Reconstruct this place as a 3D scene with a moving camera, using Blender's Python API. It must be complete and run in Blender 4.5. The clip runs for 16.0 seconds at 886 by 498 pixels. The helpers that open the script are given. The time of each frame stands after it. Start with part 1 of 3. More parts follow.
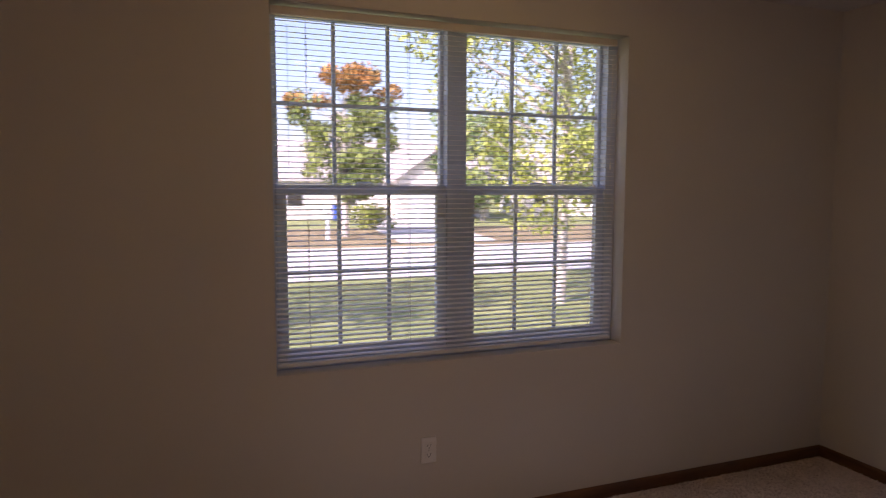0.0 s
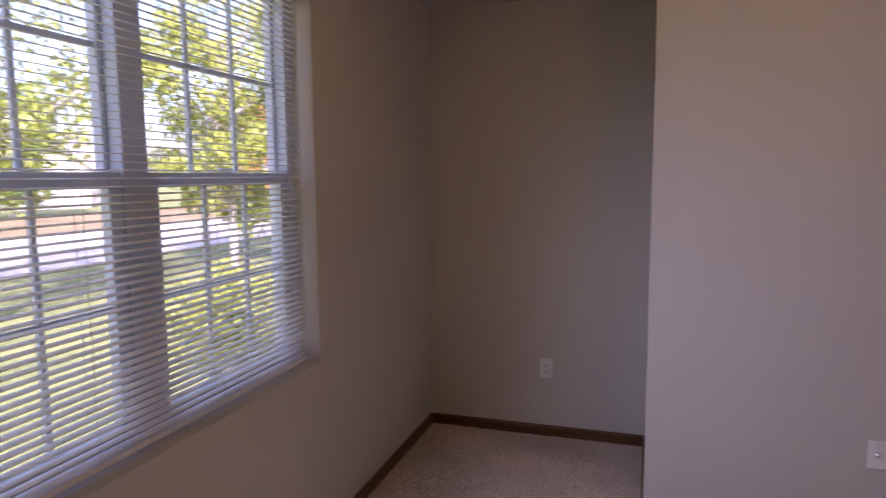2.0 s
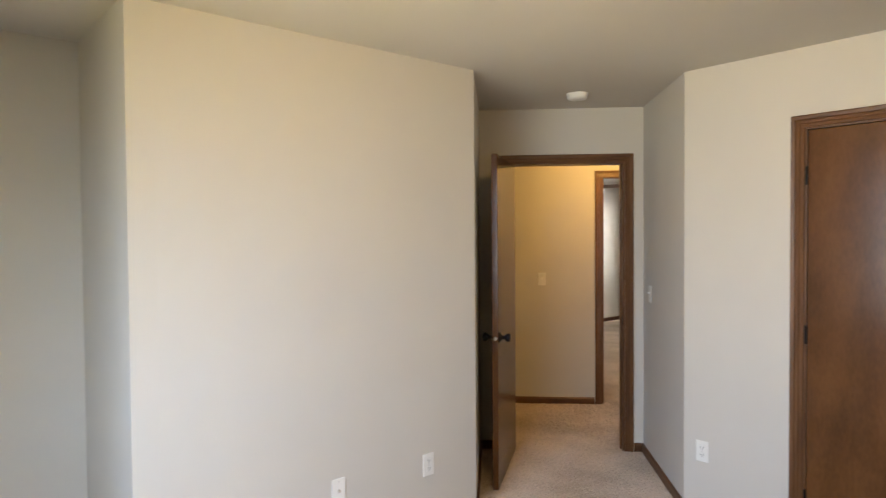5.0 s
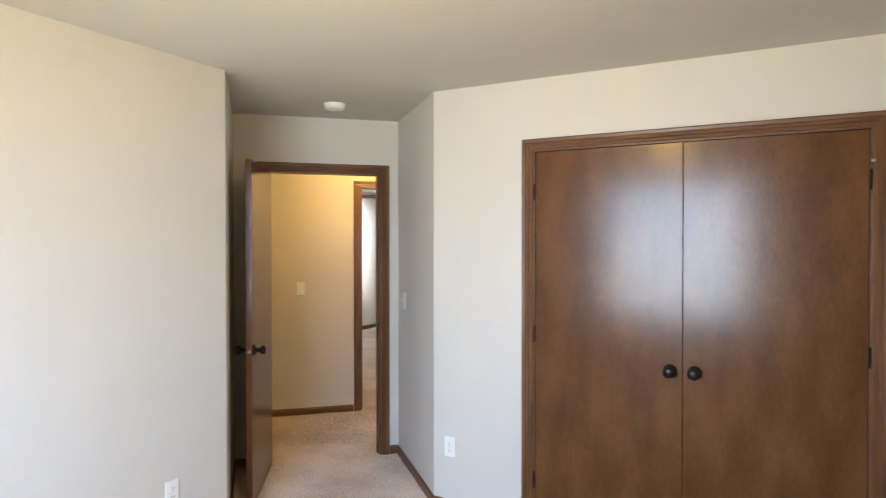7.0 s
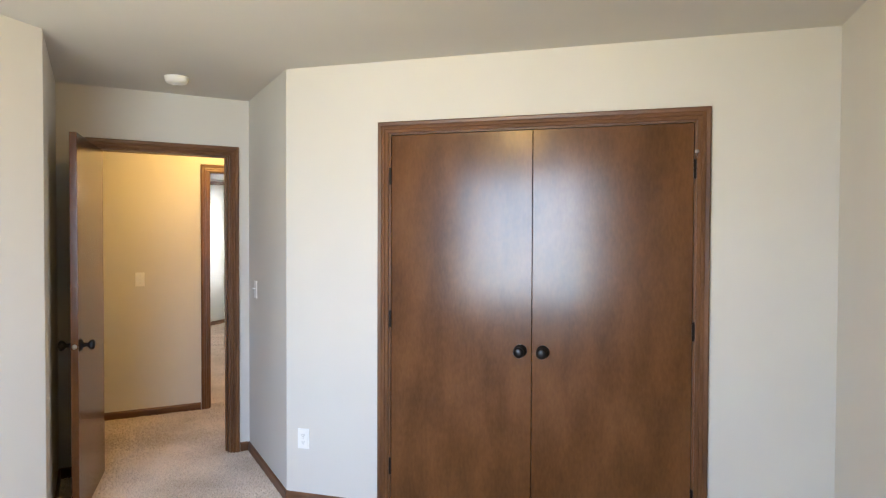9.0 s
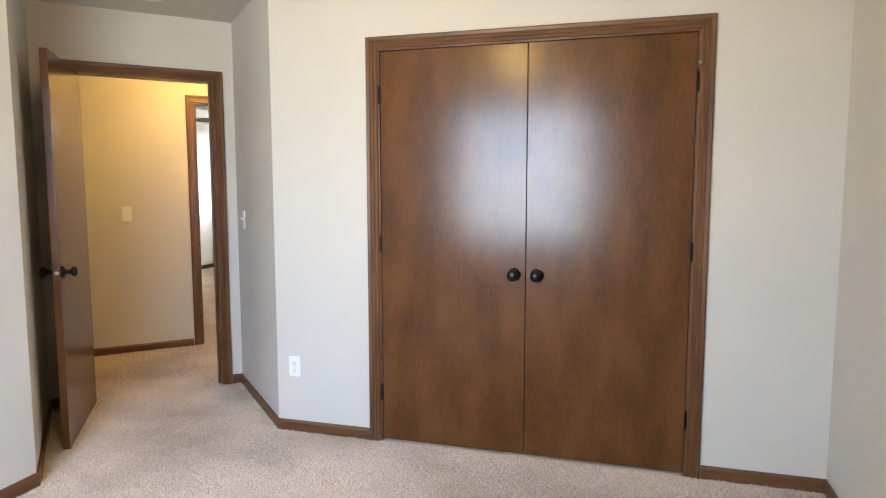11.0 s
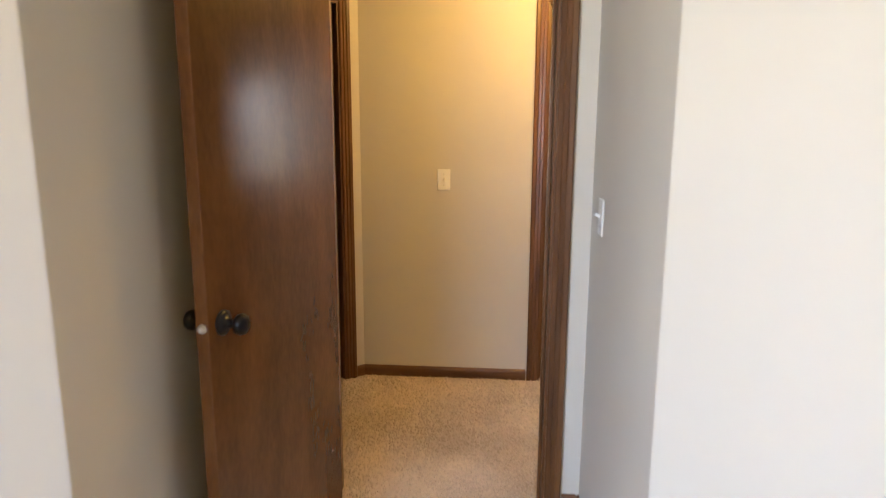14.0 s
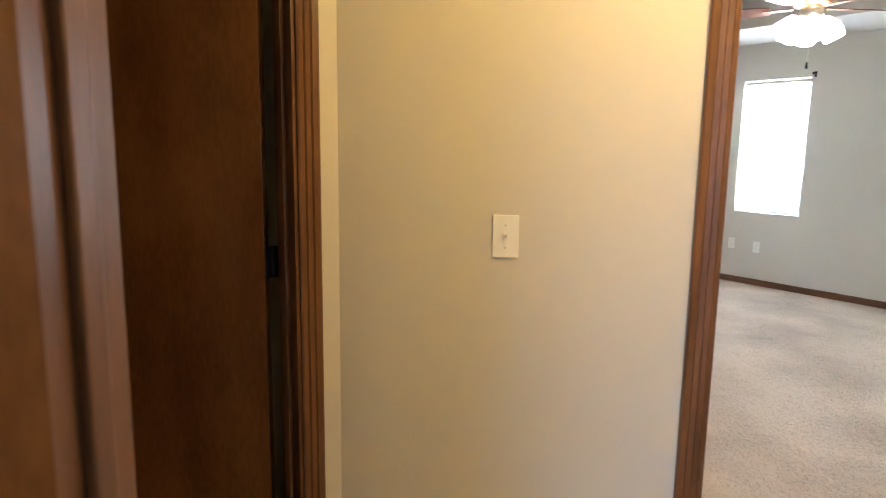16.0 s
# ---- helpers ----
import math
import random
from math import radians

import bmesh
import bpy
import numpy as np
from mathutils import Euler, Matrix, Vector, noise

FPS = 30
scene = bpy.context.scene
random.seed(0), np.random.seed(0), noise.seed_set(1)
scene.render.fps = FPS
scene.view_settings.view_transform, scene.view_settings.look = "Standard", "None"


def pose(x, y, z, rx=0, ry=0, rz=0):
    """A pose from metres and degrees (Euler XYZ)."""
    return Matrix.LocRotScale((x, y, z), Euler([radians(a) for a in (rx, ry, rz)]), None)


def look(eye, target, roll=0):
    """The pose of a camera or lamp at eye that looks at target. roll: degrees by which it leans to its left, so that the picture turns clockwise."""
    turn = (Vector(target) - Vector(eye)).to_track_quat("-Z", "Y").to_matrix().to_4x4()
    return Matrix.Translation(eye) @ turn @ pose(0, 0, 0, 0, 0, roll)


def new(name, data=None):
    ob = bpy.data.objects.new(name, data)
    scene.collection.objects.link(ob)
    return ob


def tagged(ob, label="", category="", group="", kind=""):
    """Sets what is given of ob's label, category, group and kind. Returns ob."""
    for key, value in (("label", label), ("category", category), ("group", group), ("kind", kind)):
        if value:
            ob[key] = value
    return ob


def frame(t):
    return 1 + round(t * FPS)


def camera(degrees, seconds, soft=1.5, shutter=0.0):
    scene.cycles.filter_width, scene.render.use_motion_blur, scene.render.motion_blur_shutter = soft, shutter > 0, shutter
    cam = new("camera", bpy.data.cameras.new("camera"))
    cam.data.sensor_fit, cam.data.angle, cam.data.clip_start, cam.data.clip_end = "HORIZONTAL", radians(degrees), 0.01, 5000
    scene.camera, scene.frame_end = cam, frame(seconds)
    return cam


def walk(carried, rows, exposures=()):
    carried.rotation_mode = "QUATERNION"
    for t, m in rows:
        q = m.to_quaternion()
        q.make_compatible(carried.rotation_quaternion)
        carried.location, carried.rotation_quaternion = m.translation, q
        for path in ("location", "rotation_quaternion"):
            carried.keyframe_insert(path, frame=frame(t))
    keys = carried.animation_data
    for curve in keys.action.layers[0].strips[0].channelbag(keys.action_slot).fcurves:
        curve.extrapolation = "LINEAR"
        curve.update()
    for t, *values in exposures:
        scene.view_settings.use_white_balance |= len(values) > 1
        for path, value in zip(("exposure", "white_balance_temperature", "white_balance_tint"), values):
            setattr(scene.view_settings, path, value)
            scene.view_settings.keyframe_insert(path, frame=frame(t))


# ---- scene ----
cam = camera(68.90, 16.0, soft=1.15, shutter=0.4)
PATH = [
    (0.0, -3.231, -2.549, 1.486, -20.64, -5.23, -0.15),
    (0.5, -3.505, -2.278, 1.494, -31.93, -4.59, -0.19),
    (1.0, -3.589, -1.927, 1.501, -44.06, -4.76, 0.06),
    (1.5, -3.634, -1.554, 1.487, -58.02, -5.41, -0.13),
    (2.0, -3.587, -1.231, 1.488, -72.26, -6.43, 0.45),
    (2.5, -3.471, -0.835, 1.510, -86.26, -7.07, 0.08),
    (3.0, -3.483, -0.604, 1.543, -96.77, -6.94, 0.31),
    (3.5, -3.419, -0.518, 1.537, -107.25, -5.99, 0.60),
    (4.0, -3.358, -0.551, 1.527, -116.14, -4.33, 0.74),
    (4.5, -3.299, -0.589, 1.541, -124.34, -2.30, 0.61),
    (5.0, -3.293, -0.585, 1.560, -130.41, -1.43, 0.42),
    (7.5, -3.323, -0.644, 1.559, -155.63, -0.80, -0.01),
    (8.0, -3.312, -0.675, 1.569, -159.90, -0.80, -0.00),
    (8.5, -3.322, -0.676, 1.544, -163.11, -0.58, -0.00),
    (11.0, -3.323, -0.780, 1.363, -163.68, -5.64, 0.05),
    (11.5, -3.302, -0.890, 1.334, -156.06, -5.61, -0.06),
    (12.0, -3.194, -1.196, 1.311, -147.78, -6.05, -0.01),
    (12.5, -2.991, -1.581, 1.357, -142.42, -6.81, -0.02),
    (13.0, -2.752, -1.999, 1.380, -136.89, -8.65, -0.22),
    (13.5, -2.479, -2.389, 1.395, -132.19, -10.42, -0.30),
    (14.0, -2.107, -2.779, 1.414, -130.18, -10.66, -0.22),
    (14.5, -1.689, -3.121, 1.415, -128.70, -10.40, -0.28),
    (15.0, -1.293, -3.411, 1.401, -128.30, -9.39, -1.05),
    (15.5, -0.921, -3.706, 1.393, -128.33, -9.10, -0.74),
    (16.0, -0.682, -3.909, 1.366, -126.57, -8.96, -0.81),
]
walk(cam, [(t, pose(x, y, z, 90 + pitch, roll, yaw)) for t, x, y, z, yaw, pitch, roll in PATH],
     exposures=[(0.0, 2.15, 6300, 42), (0.5, 1.9, 6200, 44), (1.0, 1.95, 6000, 47), (1.5, 2.0, 5800, 50), (2.0, 2.6, 6000, 47), (2.6, 3.2, 6400, 42), (3.0, 3.6, 6700, 36), (3.5, 4.15, 6600, 26), (4.0, 4.4, 6300, 17),
                (5.0, 4.33, 6000, 13), (7.5, 4.88, 5350, 11), (11.0, 4.93, 5500, 11), (12.0, 4.93, 5850, 13), (13.0, 5.1, 5700, 12), (14.0, 5.05, 5700, 13), (15.0, 5.25, 5400, 11), (16.0, 5.3, 4900, 8)])

# ---- light ----
world = bpy.data.worlds.new("world")
scene.world = world
world.use_nodes = True
wn = world.node_tree
sky = wn.nodes.new("ShaderNodeTexSky")
sky.sky_type, sky.sun_disc = "NISHITA", False
sky.dust_density = 3.0
sky.sun_elevation, sky.sun_rotation = radians(36), radians(238)
wn.links.new(sky.outputs[0], wn.nodes["Background"].inputs[0])
wn.nodes["Background"].inputs[1].default_value = 0.075


def lamp(name, kind, energy, m, color=(1, 1, 1), **more):
    data = bpy.data.lights.new(name, kind)
    data.energy, data.color = energy, color
    ob = new(name, data)
    ob.matrix_world = m
    return ob


sun = lamp("sun", "SUN", 2.0, look((-8, -5, 6.8), (0, 0, 0)), (1, 0.93, 0.82))
sun.data.angle = radians(0.53)
# daylight in the window's opening: blue sky light falling inwards, and light thrown up by the sunlit lawn and street
for name, energy, tilt, turn, color, spread in (("window_sky_light", 0.74, -31, 8, (0.68, 0.81, 1.0), 130), ("window_lawn_light", 0.33, 40, 0, (1.0, 0.79, 0.28), 104)):
    for z in (1.02, 1.474, 1.93):
        day = lamp(name, "AREA", energy, pose(-2.16, -0.18, z, 90 + tilt, 0, 180 + turn), color)
        day.data.shape, day.data.size, day.data.size_y, day.data.spread = "RECTANGLE", 1.30, 0.42, radians(spread)
bulb = lamp("ceiling_bulb", "POINT", 0.32, pose(-2.42, -1.95, 2.27), (1, 0.53, 0.15))
bulb.data.shadow_soft_size = 0.1
hall_bulb = lamp("hall_bulb", "POINT", 0.54, pose(-0.36, -4.985, 2.27), (1, 0.50, 0.08))
hall_bulb.data.shadow_soft_size = 0.1
day2 = lamp("far_window_daylight", "AREA", 4.2, look((2.6, -10.68, 1.42), (2.2, -7, 0.6)), (1.0, 0.92, 0.82))
day3 = lamp("side_window_daylight", "AREA", 1.3, look((-0.17, -10.68, 1.42), (-0.2, -7, 0.9)), (1.0, 0.92, 0.82))
day3.data.shape, day3.data.size, day3.data.size_y = "RECTANGLE", 0.62, 1.26
day2.data.shape, day2.data.size, day2.data.size_y = "RECTANGLE", 0.66, 1.3


# ---- materials ----
def material(name, base, rough=0.6, metal=0.0, var=0.12, scale=6.0, fine=120.0, bump=0.05, stretch=(1, 1, 1), dist=0.002, second=None, spec=0.5, island=0.0):
    """Base colour varied at two scales, with a fine relief."""
    m = bpy.data.materials.new(name)
    m.use_nodes = True
    nt = m.node_tree
    b = nt.nodes["Principled BSDF"]
    b.inputs["Roughness"].default_value, b.inputs["Metallic"].default_value = rough, metal
    b.inputs["Specular IOR Level"].default_value = spec
    co = nt.nodes.new("ShaderNodeTexCoord")
    mp = nt.nodes.new("ShaderNodeMapping")
    mp.inputs["Scale"].default_value = stretch
    nt.links.new(co.outputs["Object"], mp.inputs["Vector"])
    n1, n2 = nt.nodes.new("ShaderNodeTexNoise"), nt.nodes.new("ShaderNodeTexNoise")
    for n, s, d in ((n1, scale, 4), (n2, fine, 3)):
        n.inputs["Scale"].default_value, n.inputs["Detail"].default_value = s, d
        nt.links.new(mp.outputs[0], n.inputs["Vector"])
    mix = nt.nodes.new("ShaderNodeMix")
    mix.data_type = "RGBA"
    lo = second or tuple(c * (1 - var) for c in base)
    hi = tuple(min(1, c * (1 + var)) for c in base)
    mix.inputs[6].default_value, mix.inputs[7].default_value = (*lo, 1), (*hi, 1)
    add = nt.nodes.new("ShaderNodeMath")
    add.operation = "MULTIPLY_ADD"
    add.inputs[1].default_value = 0.35
    ramp = nt.nodes.new("ShaderNodeMapRange")
    ramp.inputs[1].default_value, ramp.inputs[2].default_value = 0.45, 0.95
    nt.links.new(n2.outputs[0], add.inputs[0])
    nt.links.new(n1.outputs[0], add.inputs[2])
    nt.links.new(add.outputs[0], ramp.inputs[0])
    last = ramp.outputs[0]
    if island:
        geo = nt.nodes.new("ShaderNodeNewGeometry")
        mm = nt.nodes.new("ShaderNodeMath")
        mm.operation = "MULTIPLY_ADD"
        mm.inputs[1].default_value = island
        nt.links.new(geo.outputs["Random Per Island"], mm.inputs[0])
        nt.links.new(last, mm.inputs[2])
        last = mm.outputs[0]
    nt.links.new(last, mix.inputs[0])
    nt.links.new(mix.outputs[2], b.inputs["Base Color"])
    if bump:
        bp = nt.nodes.new("ShaderNodeBump")
        bp.inputs["Strength"].default_value, bp.inputs["Distance"].default_value = bump, dist
        nt.links.new(n2.outputs[0], bp.inputs["Height"])
        nt.links.new(bp.outputs[0], b.inputs["Normal"])
    return m


paint = material("wall_paint", (0.62, 0.59, 0.525), 0.55, var=0.02, scale=2.5, fine=260, bump=0.10, dist=0.001, spec=0.35)
ceil_paint = material("ceiling_paint", (0.62, 0.59, 0.53), 0.85, var=0.02, scale=2, fine=180, bump=0.15, dist=0.0015, spec=0.2)
reveal_paint = paint
walnut = material("stained_door_wood", (0.125, 0.053, 0.0165), 0.205, var=0.22, scale=2.6, fine=42, bump=0.03, stretch=(2.2, 2.2, 0.8), dist=0.0006, second=(0.076, 0.029, 0.0085), spec=0.42)
trimwood = material("stained_trim_wood", (0.145, 0.066, 0.024), 0.33, var=0.30, scale=7, fine=90, bump=0.05, stretch=(3, 3, 0.35), dist=0.0005, second=(0.075, 0.032, 0.012))
trimlong = material("stained_trim_wood_long", (0.135, 0.060, 0.023), 0.38, var=0.30, scale=7, fine=90, bump=0.05, stretch=(0.5, 0.5, 4), dist=0.0005, second=(0.075, 0.032, 0.012))
plate_white = material("white_plastic", (0.84, 0.83, 0.78), 0.35, var=0.02, bump=0)
slot_dark = material("dark_slot", (0.02, 0.02, 0.02), 0.6, bump=0)
black_metal = material("oil_rubbed_bronze", (0.012, 0.011, 0.011), 0.28, 0.6, var=0.2, bump=0.02)
steel = material("brushed_steel", (0.62, 0.60, 0.57), 0.3, 1.0, var=0.05, bump=0.02)
vinyl = material("white_vinyl", (0.60, 0.66, 0.74), 0.4, var=0.03, bump=0.02)
slat_white = material("white_blind_slat", (0.84, 0.85, 0.86), 0.45, var=0.03, bump=0.02)
cream = material("cream_headrail", (0.70, 0.64, 0.53), 0.5, var=0.03, bump=0.02)
cordmat = material("white_cord", (0.75, 0.74, 0.70), 0.8, bump=0)
grass = material("lawn_grass", (0.24, 0.26, 0.10), 0.9, var=0.25, scale=0.7, fine=14, bump=0.5, dist=0.04, second=(0.12, 0.16, 0.05))
drygrass = material("dry_lawn", (0.24, 0.19, 0.10), 0.95, var=0.25, scale=0.5, fine=12, bump=0.5, dist=0.04)
concrete = material("pale_concrete", (0.52, 0.51, 0.49), 0.9, var=0.10, scale=0.8, fine=40, bump=0.2)
leaf_green = material("birch_leaf", (0.20, 0.23, 0.04), 0.5, var=0.5, scale=0.8, fine=3, bump=0, second=(0.09, 0.15, 0.03), island=0.4)
leaf_autumn = material("autumn_leaf", (0.34, 0.16, 0.05), 0.6, var=0.4, scale=0.5, fine=3, bump=0, second=(0.16, 0.15, 0.04), island=0.3)
leaf_maple = material("maple_leaf", (0.17, 0.21, 0.05), 0.6, var=0.4, scale=0.5, fine=3, bump=0, second=(0.06, 0.11, 0.03), island=0.4)
leaf_dark = material("dark_leaf", (0.13, 0.19, 0.07), 0.6, var=0.5, scale=0.5, fine=3, bump=0, second=(0.05, 0.09, 0.03), island=0.4)
bark = material("pale_bark", (0.42, 0.40, 0.38), 0.9, var=0.4, scale=5, fine=40, bump=0.6, dist=0.01)
siding = material("pale_siding", (0.66, 0.65, 0.63), 0.8, var=0.06, scale=1, fine=20, bump=0.1)
roofing = material("grey_shingle", (0.40, 0.38, 0.37), 0.9, var=0.2, scale=2, fine=18, bump=0.4, dist=0.02)
brick = material("tan_brick", (0.34, 0.24, 0.19), 0.9, var=0.25, scale=2, fine=12, bump=0.3)
blue_paint = material("blue_paint", (0.03, 0.08, 0.35), 0.4, var=0.1, bump=0)
fan_wood = material("fan_blade_wood", (0.10, 0.035, 0.015), 0.35, var=0.3, scale=8, fine=60, bump=0.03)


carpet = material("beige_carpet", (0.66, 0.56, 0.465), 1.0, var=0.10, scale=1.6, fine=110, bump=0.8, dist=0.01, spec=0.05, second=(0.36, 0.30, 0.235), island=0.42)


def glass_material(name, tint):
    m = bpy.data.materials.new(name)
    m.use_nodes = True
    nt = m.node_tree
    nt.nodes.remove(nt.nodes["Principled BSDF"])
    tr, gl, mx = nt.nodes.new("ShaderNodeBsdfTransparent"), nt.nodes.new("ShaderNodeBsdfGlossy"), nt.nodes.new("ShaderNodeMixShader")
    tr.inputs[0].default_value = (*tint, 1)
    gl.inputs["Roughness"].default_value = 0.02
    mx.inputs[0].default_value = 0.012
    nt.links.new(tr.outputs[0], mx.inputs[1])
    nt.links.new(gl.outputs[0], mx.inputs[2])
    nt.links.new(mx.outputs[0], nt.nodes["Material Output"].inputs[0])
    return m


glass = glass_material("window_glass", (0.985, 0.99, 0.99))


def glow(name, color, strength):
    m = bpy.data.materials.new(name)
    m.use_nodes = True
    b = m.node_tree.nodes["Principled BSDF"]
    b.inputs["Base Color"].default_value = (0.9, 0.88, 0.82, 1)
    b.inputs["Emission Color"].default_value = (*color, 1)
    b.inputs["Emission Strength"].default_value = strength
    return m


lit_glass = glow("lit_frosted_glass", (1, 0.58, 0.14), 1.5)
fan_glass = glow("lit_fan_glass", (1, 0.74, 0.45), 1.0)


# ---- mesh helpers ----
def part(name, bm, mat, parent=None, label="", smooth=False):
    me = bpy.data.meshes.new(name)
    bmesh.ops.recalc_face_normals(bm, faces=bm.faces)
    bm.to_mesh(me)
    bm.free()
    if smooth:
        me.shade_smooth()
    me.materials.append(mat)
    ob = new(name, me)
    if parent:
        ob.parent = parent
    if label:
        tagged(ob, label)
    return ob


def thing(name, label, category, m=None, group="", kind=""):
    ob = new(name)
    ob.empty_display_size = 0.1
    if m:
        ob.matrix_world = m
    return tagged(ob, label, category, group, kind)


def box(bm, x0, x1, y0, y1, z0, z1, bevel=0.0, m=None):
    r = bmesh.ops.create_cube(bm, size=1)
    vs = r["verts"]
    bmesh.ops.scale(bm, vec=(x1 - x0, y1 - y0, z1 - z0), verts=vs)
    bmesh.ops.translate(bm, vec=((x0 + x1) / 2, (y0 + y1) / 2, (z0 + z1) / 2), verts=vs)
    if bevel:
        es = list({e for v in vs for e in v.link_edges})
        r2 = bmesh.ops.bevel(bm, geom=es, offset=bevel, segments=2, affect="EDGES", profile=0.5)
        vs = list({v for f in r2["faces"] for v in f.verts} | {v for v in vs if v.is_valid})
    if m:
        bmesh.ops.transform(bm, matrix=m, verts=vs)
    return bm


def boxed(*a, **k):
    return box(bmesh.new(), *a, **k)


def lathe(profile, seg=24, m=None):
    """A turned shape from (radius, height) pairs, round z."""
    bm = bmesh.new()
    rings = []
    for r, z in profile:
        if r < 1e-5:
            rings.append([bm.verts.new((0, 0, z))])
        else:
            rings.append([bm.verts.new((r * math.cos(2 * math.pi * i / seg), r * math.sin(2 * math.pi * i / seg), z)) for i in range(seg)])
    for a, b in zip(rings, rings[1:]):
        for i in range(seg):
            j = (i + 1) % seg
            q = [a[i % len(a)], a[j % len(a)], b[j % len(b)], b[i % len(b)]]
            q = list(dict.fromkeys(q))
            if len(q) > 2:
                bm.faces.new(q)
    if m:
        bmesh.ops.transform(bm, matrix=m, verts=bm.verts)
    return bm


def sweep(profile, p0, p1, side, up):
    """A moulding: the outline (a, b) pairs along side and up, drawn from p0 to p1."""
    bm = bmesh.new()
    side, up = Vector(side), Vector(up)
    ends = []
    for p in (p0, p1):
        ends.append([bm.verts.new(Vector(p) + side * a + up * b) for a, b in profile])
    n = len(profile)
    for i in range(n):
        bm.faces.new((ends[0][i], ends[0][(i + 1) % n], ends[1][(i + 1) % n], ends[1][i]))
    bm.faces.new(ends[0])
    bm.faces.new(list(reversed(ends[1])))
    return bm


def frame_of(p, q):
    """Local axes of a wall: x along it from p to q, z up, y to its left."""
    a, b = Vector((*p, 0)), Vector((*q, 0))
    return Matrix.Translation(a) @ Matrix.Rotation(math.atan2(b.y - a.y, b.x - a.x), 4, "Z"), (b - a).length


def wall(name, p, q, thick, z0, z1, holes=(), mat=None, label="", before=0.0, after=0.0):
    """A wall from p to q with its face on the line and its body on the left for a positive thickness; holes: (x0, x1, z0, z1)."""
    m, length = frame_of(p, q)
    xs = sorted({-before, length + after, *[v for h in holes for v in h[:2]]})
    zs = sorted({z0, z1, *[v for h in holes for v in h[2:]]})
    y0, y1 = min(0, thick), max(0, thick)
    solid = {}
    for i in range(len(xs) - 1):
        for k in range(len(zs) - 1):
            cx, cz = (xs[i] + xs[i + 1]) / 2, (zs[k] + zs[k + 1]) / 2
            solid[i, k] = not any(h[0] < cx < h[1] and h[2] < cz < h[3] for h in holes)
    bm = bmesh.new()
    vert = {}

    def v(x, y, z):
        key = (round(x, 5), round(y, 5), round(z, 5))
        if key not in vert:
            vert[key] = bm.verts.new(key)
        return vert[key]

    for (i, k), s in solid.items():
        if not s:
            continue
        a, b, c, d = xs[i], xs[i + 1], zs[k], zs[k + 1]
        bm.faces.new((v(a, y0, c), v(b, y0, c), v(b, y0, d), v(a, y0, d)))
        bm.faces.new((v(a, y1, c), v(a, y1, d), v(b, y1, d), v(b, y1, c)))
        if not solid.get((i - 1, k)):
            bm.faces.new((v(a, y0, c), v(a, y0, d), v(a, y1, d), v(a, y1, c)))
        if not solid.get((i + 1, k)):
            bm.faces.new((v(b, y0, c), v(b, y1, c), v(b, y1, d), v(b, y0, d)))
        if not solid.get((i, k - 1)):
            bm.faces.new((v(a, y0, c), v(a, y1, c), v(b, y1, c), v(b, y0, c)))
        if not solid.get((i, k + 1)):
            bm.faces.new((v(a, y0, d), v(b, y0, d), v(b, y1, d), v(a, y1, d)))
    ob = part(name, bm, mat or paint)
    ob.matrix_world = m
    return tagged(ob, label or "cream painted drywall with a fine orange-peel texture", "wall", kind="structure")


# ---- the plan ----
H = 2.43
XW, YS = -4.182, -3.90
AL, BX, BY = -1.237, -0.752, -2.971
D2, N2 = Vector((math.sqrt(0.5), -math.sqrt(0.5))), Vector((math.sqrt(0.5), math.sqrt(0.5)))
V2 = Vector((-1.448, YS))
B2 = V2 + D2 * 0.988


def door_plan(u, w):
    """A plan place by the distance along the entry wall and past it."""
    return tuple(B2 + N2 * u + D2 * w)


U1 = (Vector((BX, BY)) - B2).dot(N2)
WX0, WX1, WZ0, WZ1 = -2.966, -1.357, 0.754, 2.193
CX0, CX1, DTOP = -3.601, -2.058, 2.050
CAS = 0.060

tagged(part("floor", boxed(XW - 0.3, 3.6, -10.6, 0.17, -0.2, 0.0), carpet), "beige cut-pile carpet, softly tufted", "floor", kind="structure")
cbm = bmesh.new()
box(cbm, XW - 0.3, 3.6, -5.2, 0.17, H, H + 0.15)
box(cbm, XW - 0.3, -0.05, -10.6, -5.2, H, H + 0.15)
box(cbm, 2.55, 3.6, -10.6, -5.2, H, H + 0.15)
box(cbm, -0.05, 2.55, -10.6, -9.55, H, H + 0.15)
box(cbm, -0.05, 2.55, -6.2, -5.2, H, H + 0.15)
box(cbm, -0.2, 2.7, -9.7, -6.05, H + 0.27, H + 0.4)
box(cbm, -0.2, -0.05, -9.7, -6.05, H + 0.15, H + 0.27)
box(cbm, 2.55, 2.7, -9.7, -6.05, H + 0.15, H + 0.27)
box(cbm, -0.05, 2.55, -9.7, -9.55, H + 0.15, H + 0.27)
box(cbm, -0.05, 2.55, -6.2, -6.05, H + 0.15, H + 0.27)
tagged(part("ceiling", cbm, ceil_paint), "flat matt off-white painted ceiling", "ceiling", kind="structure")

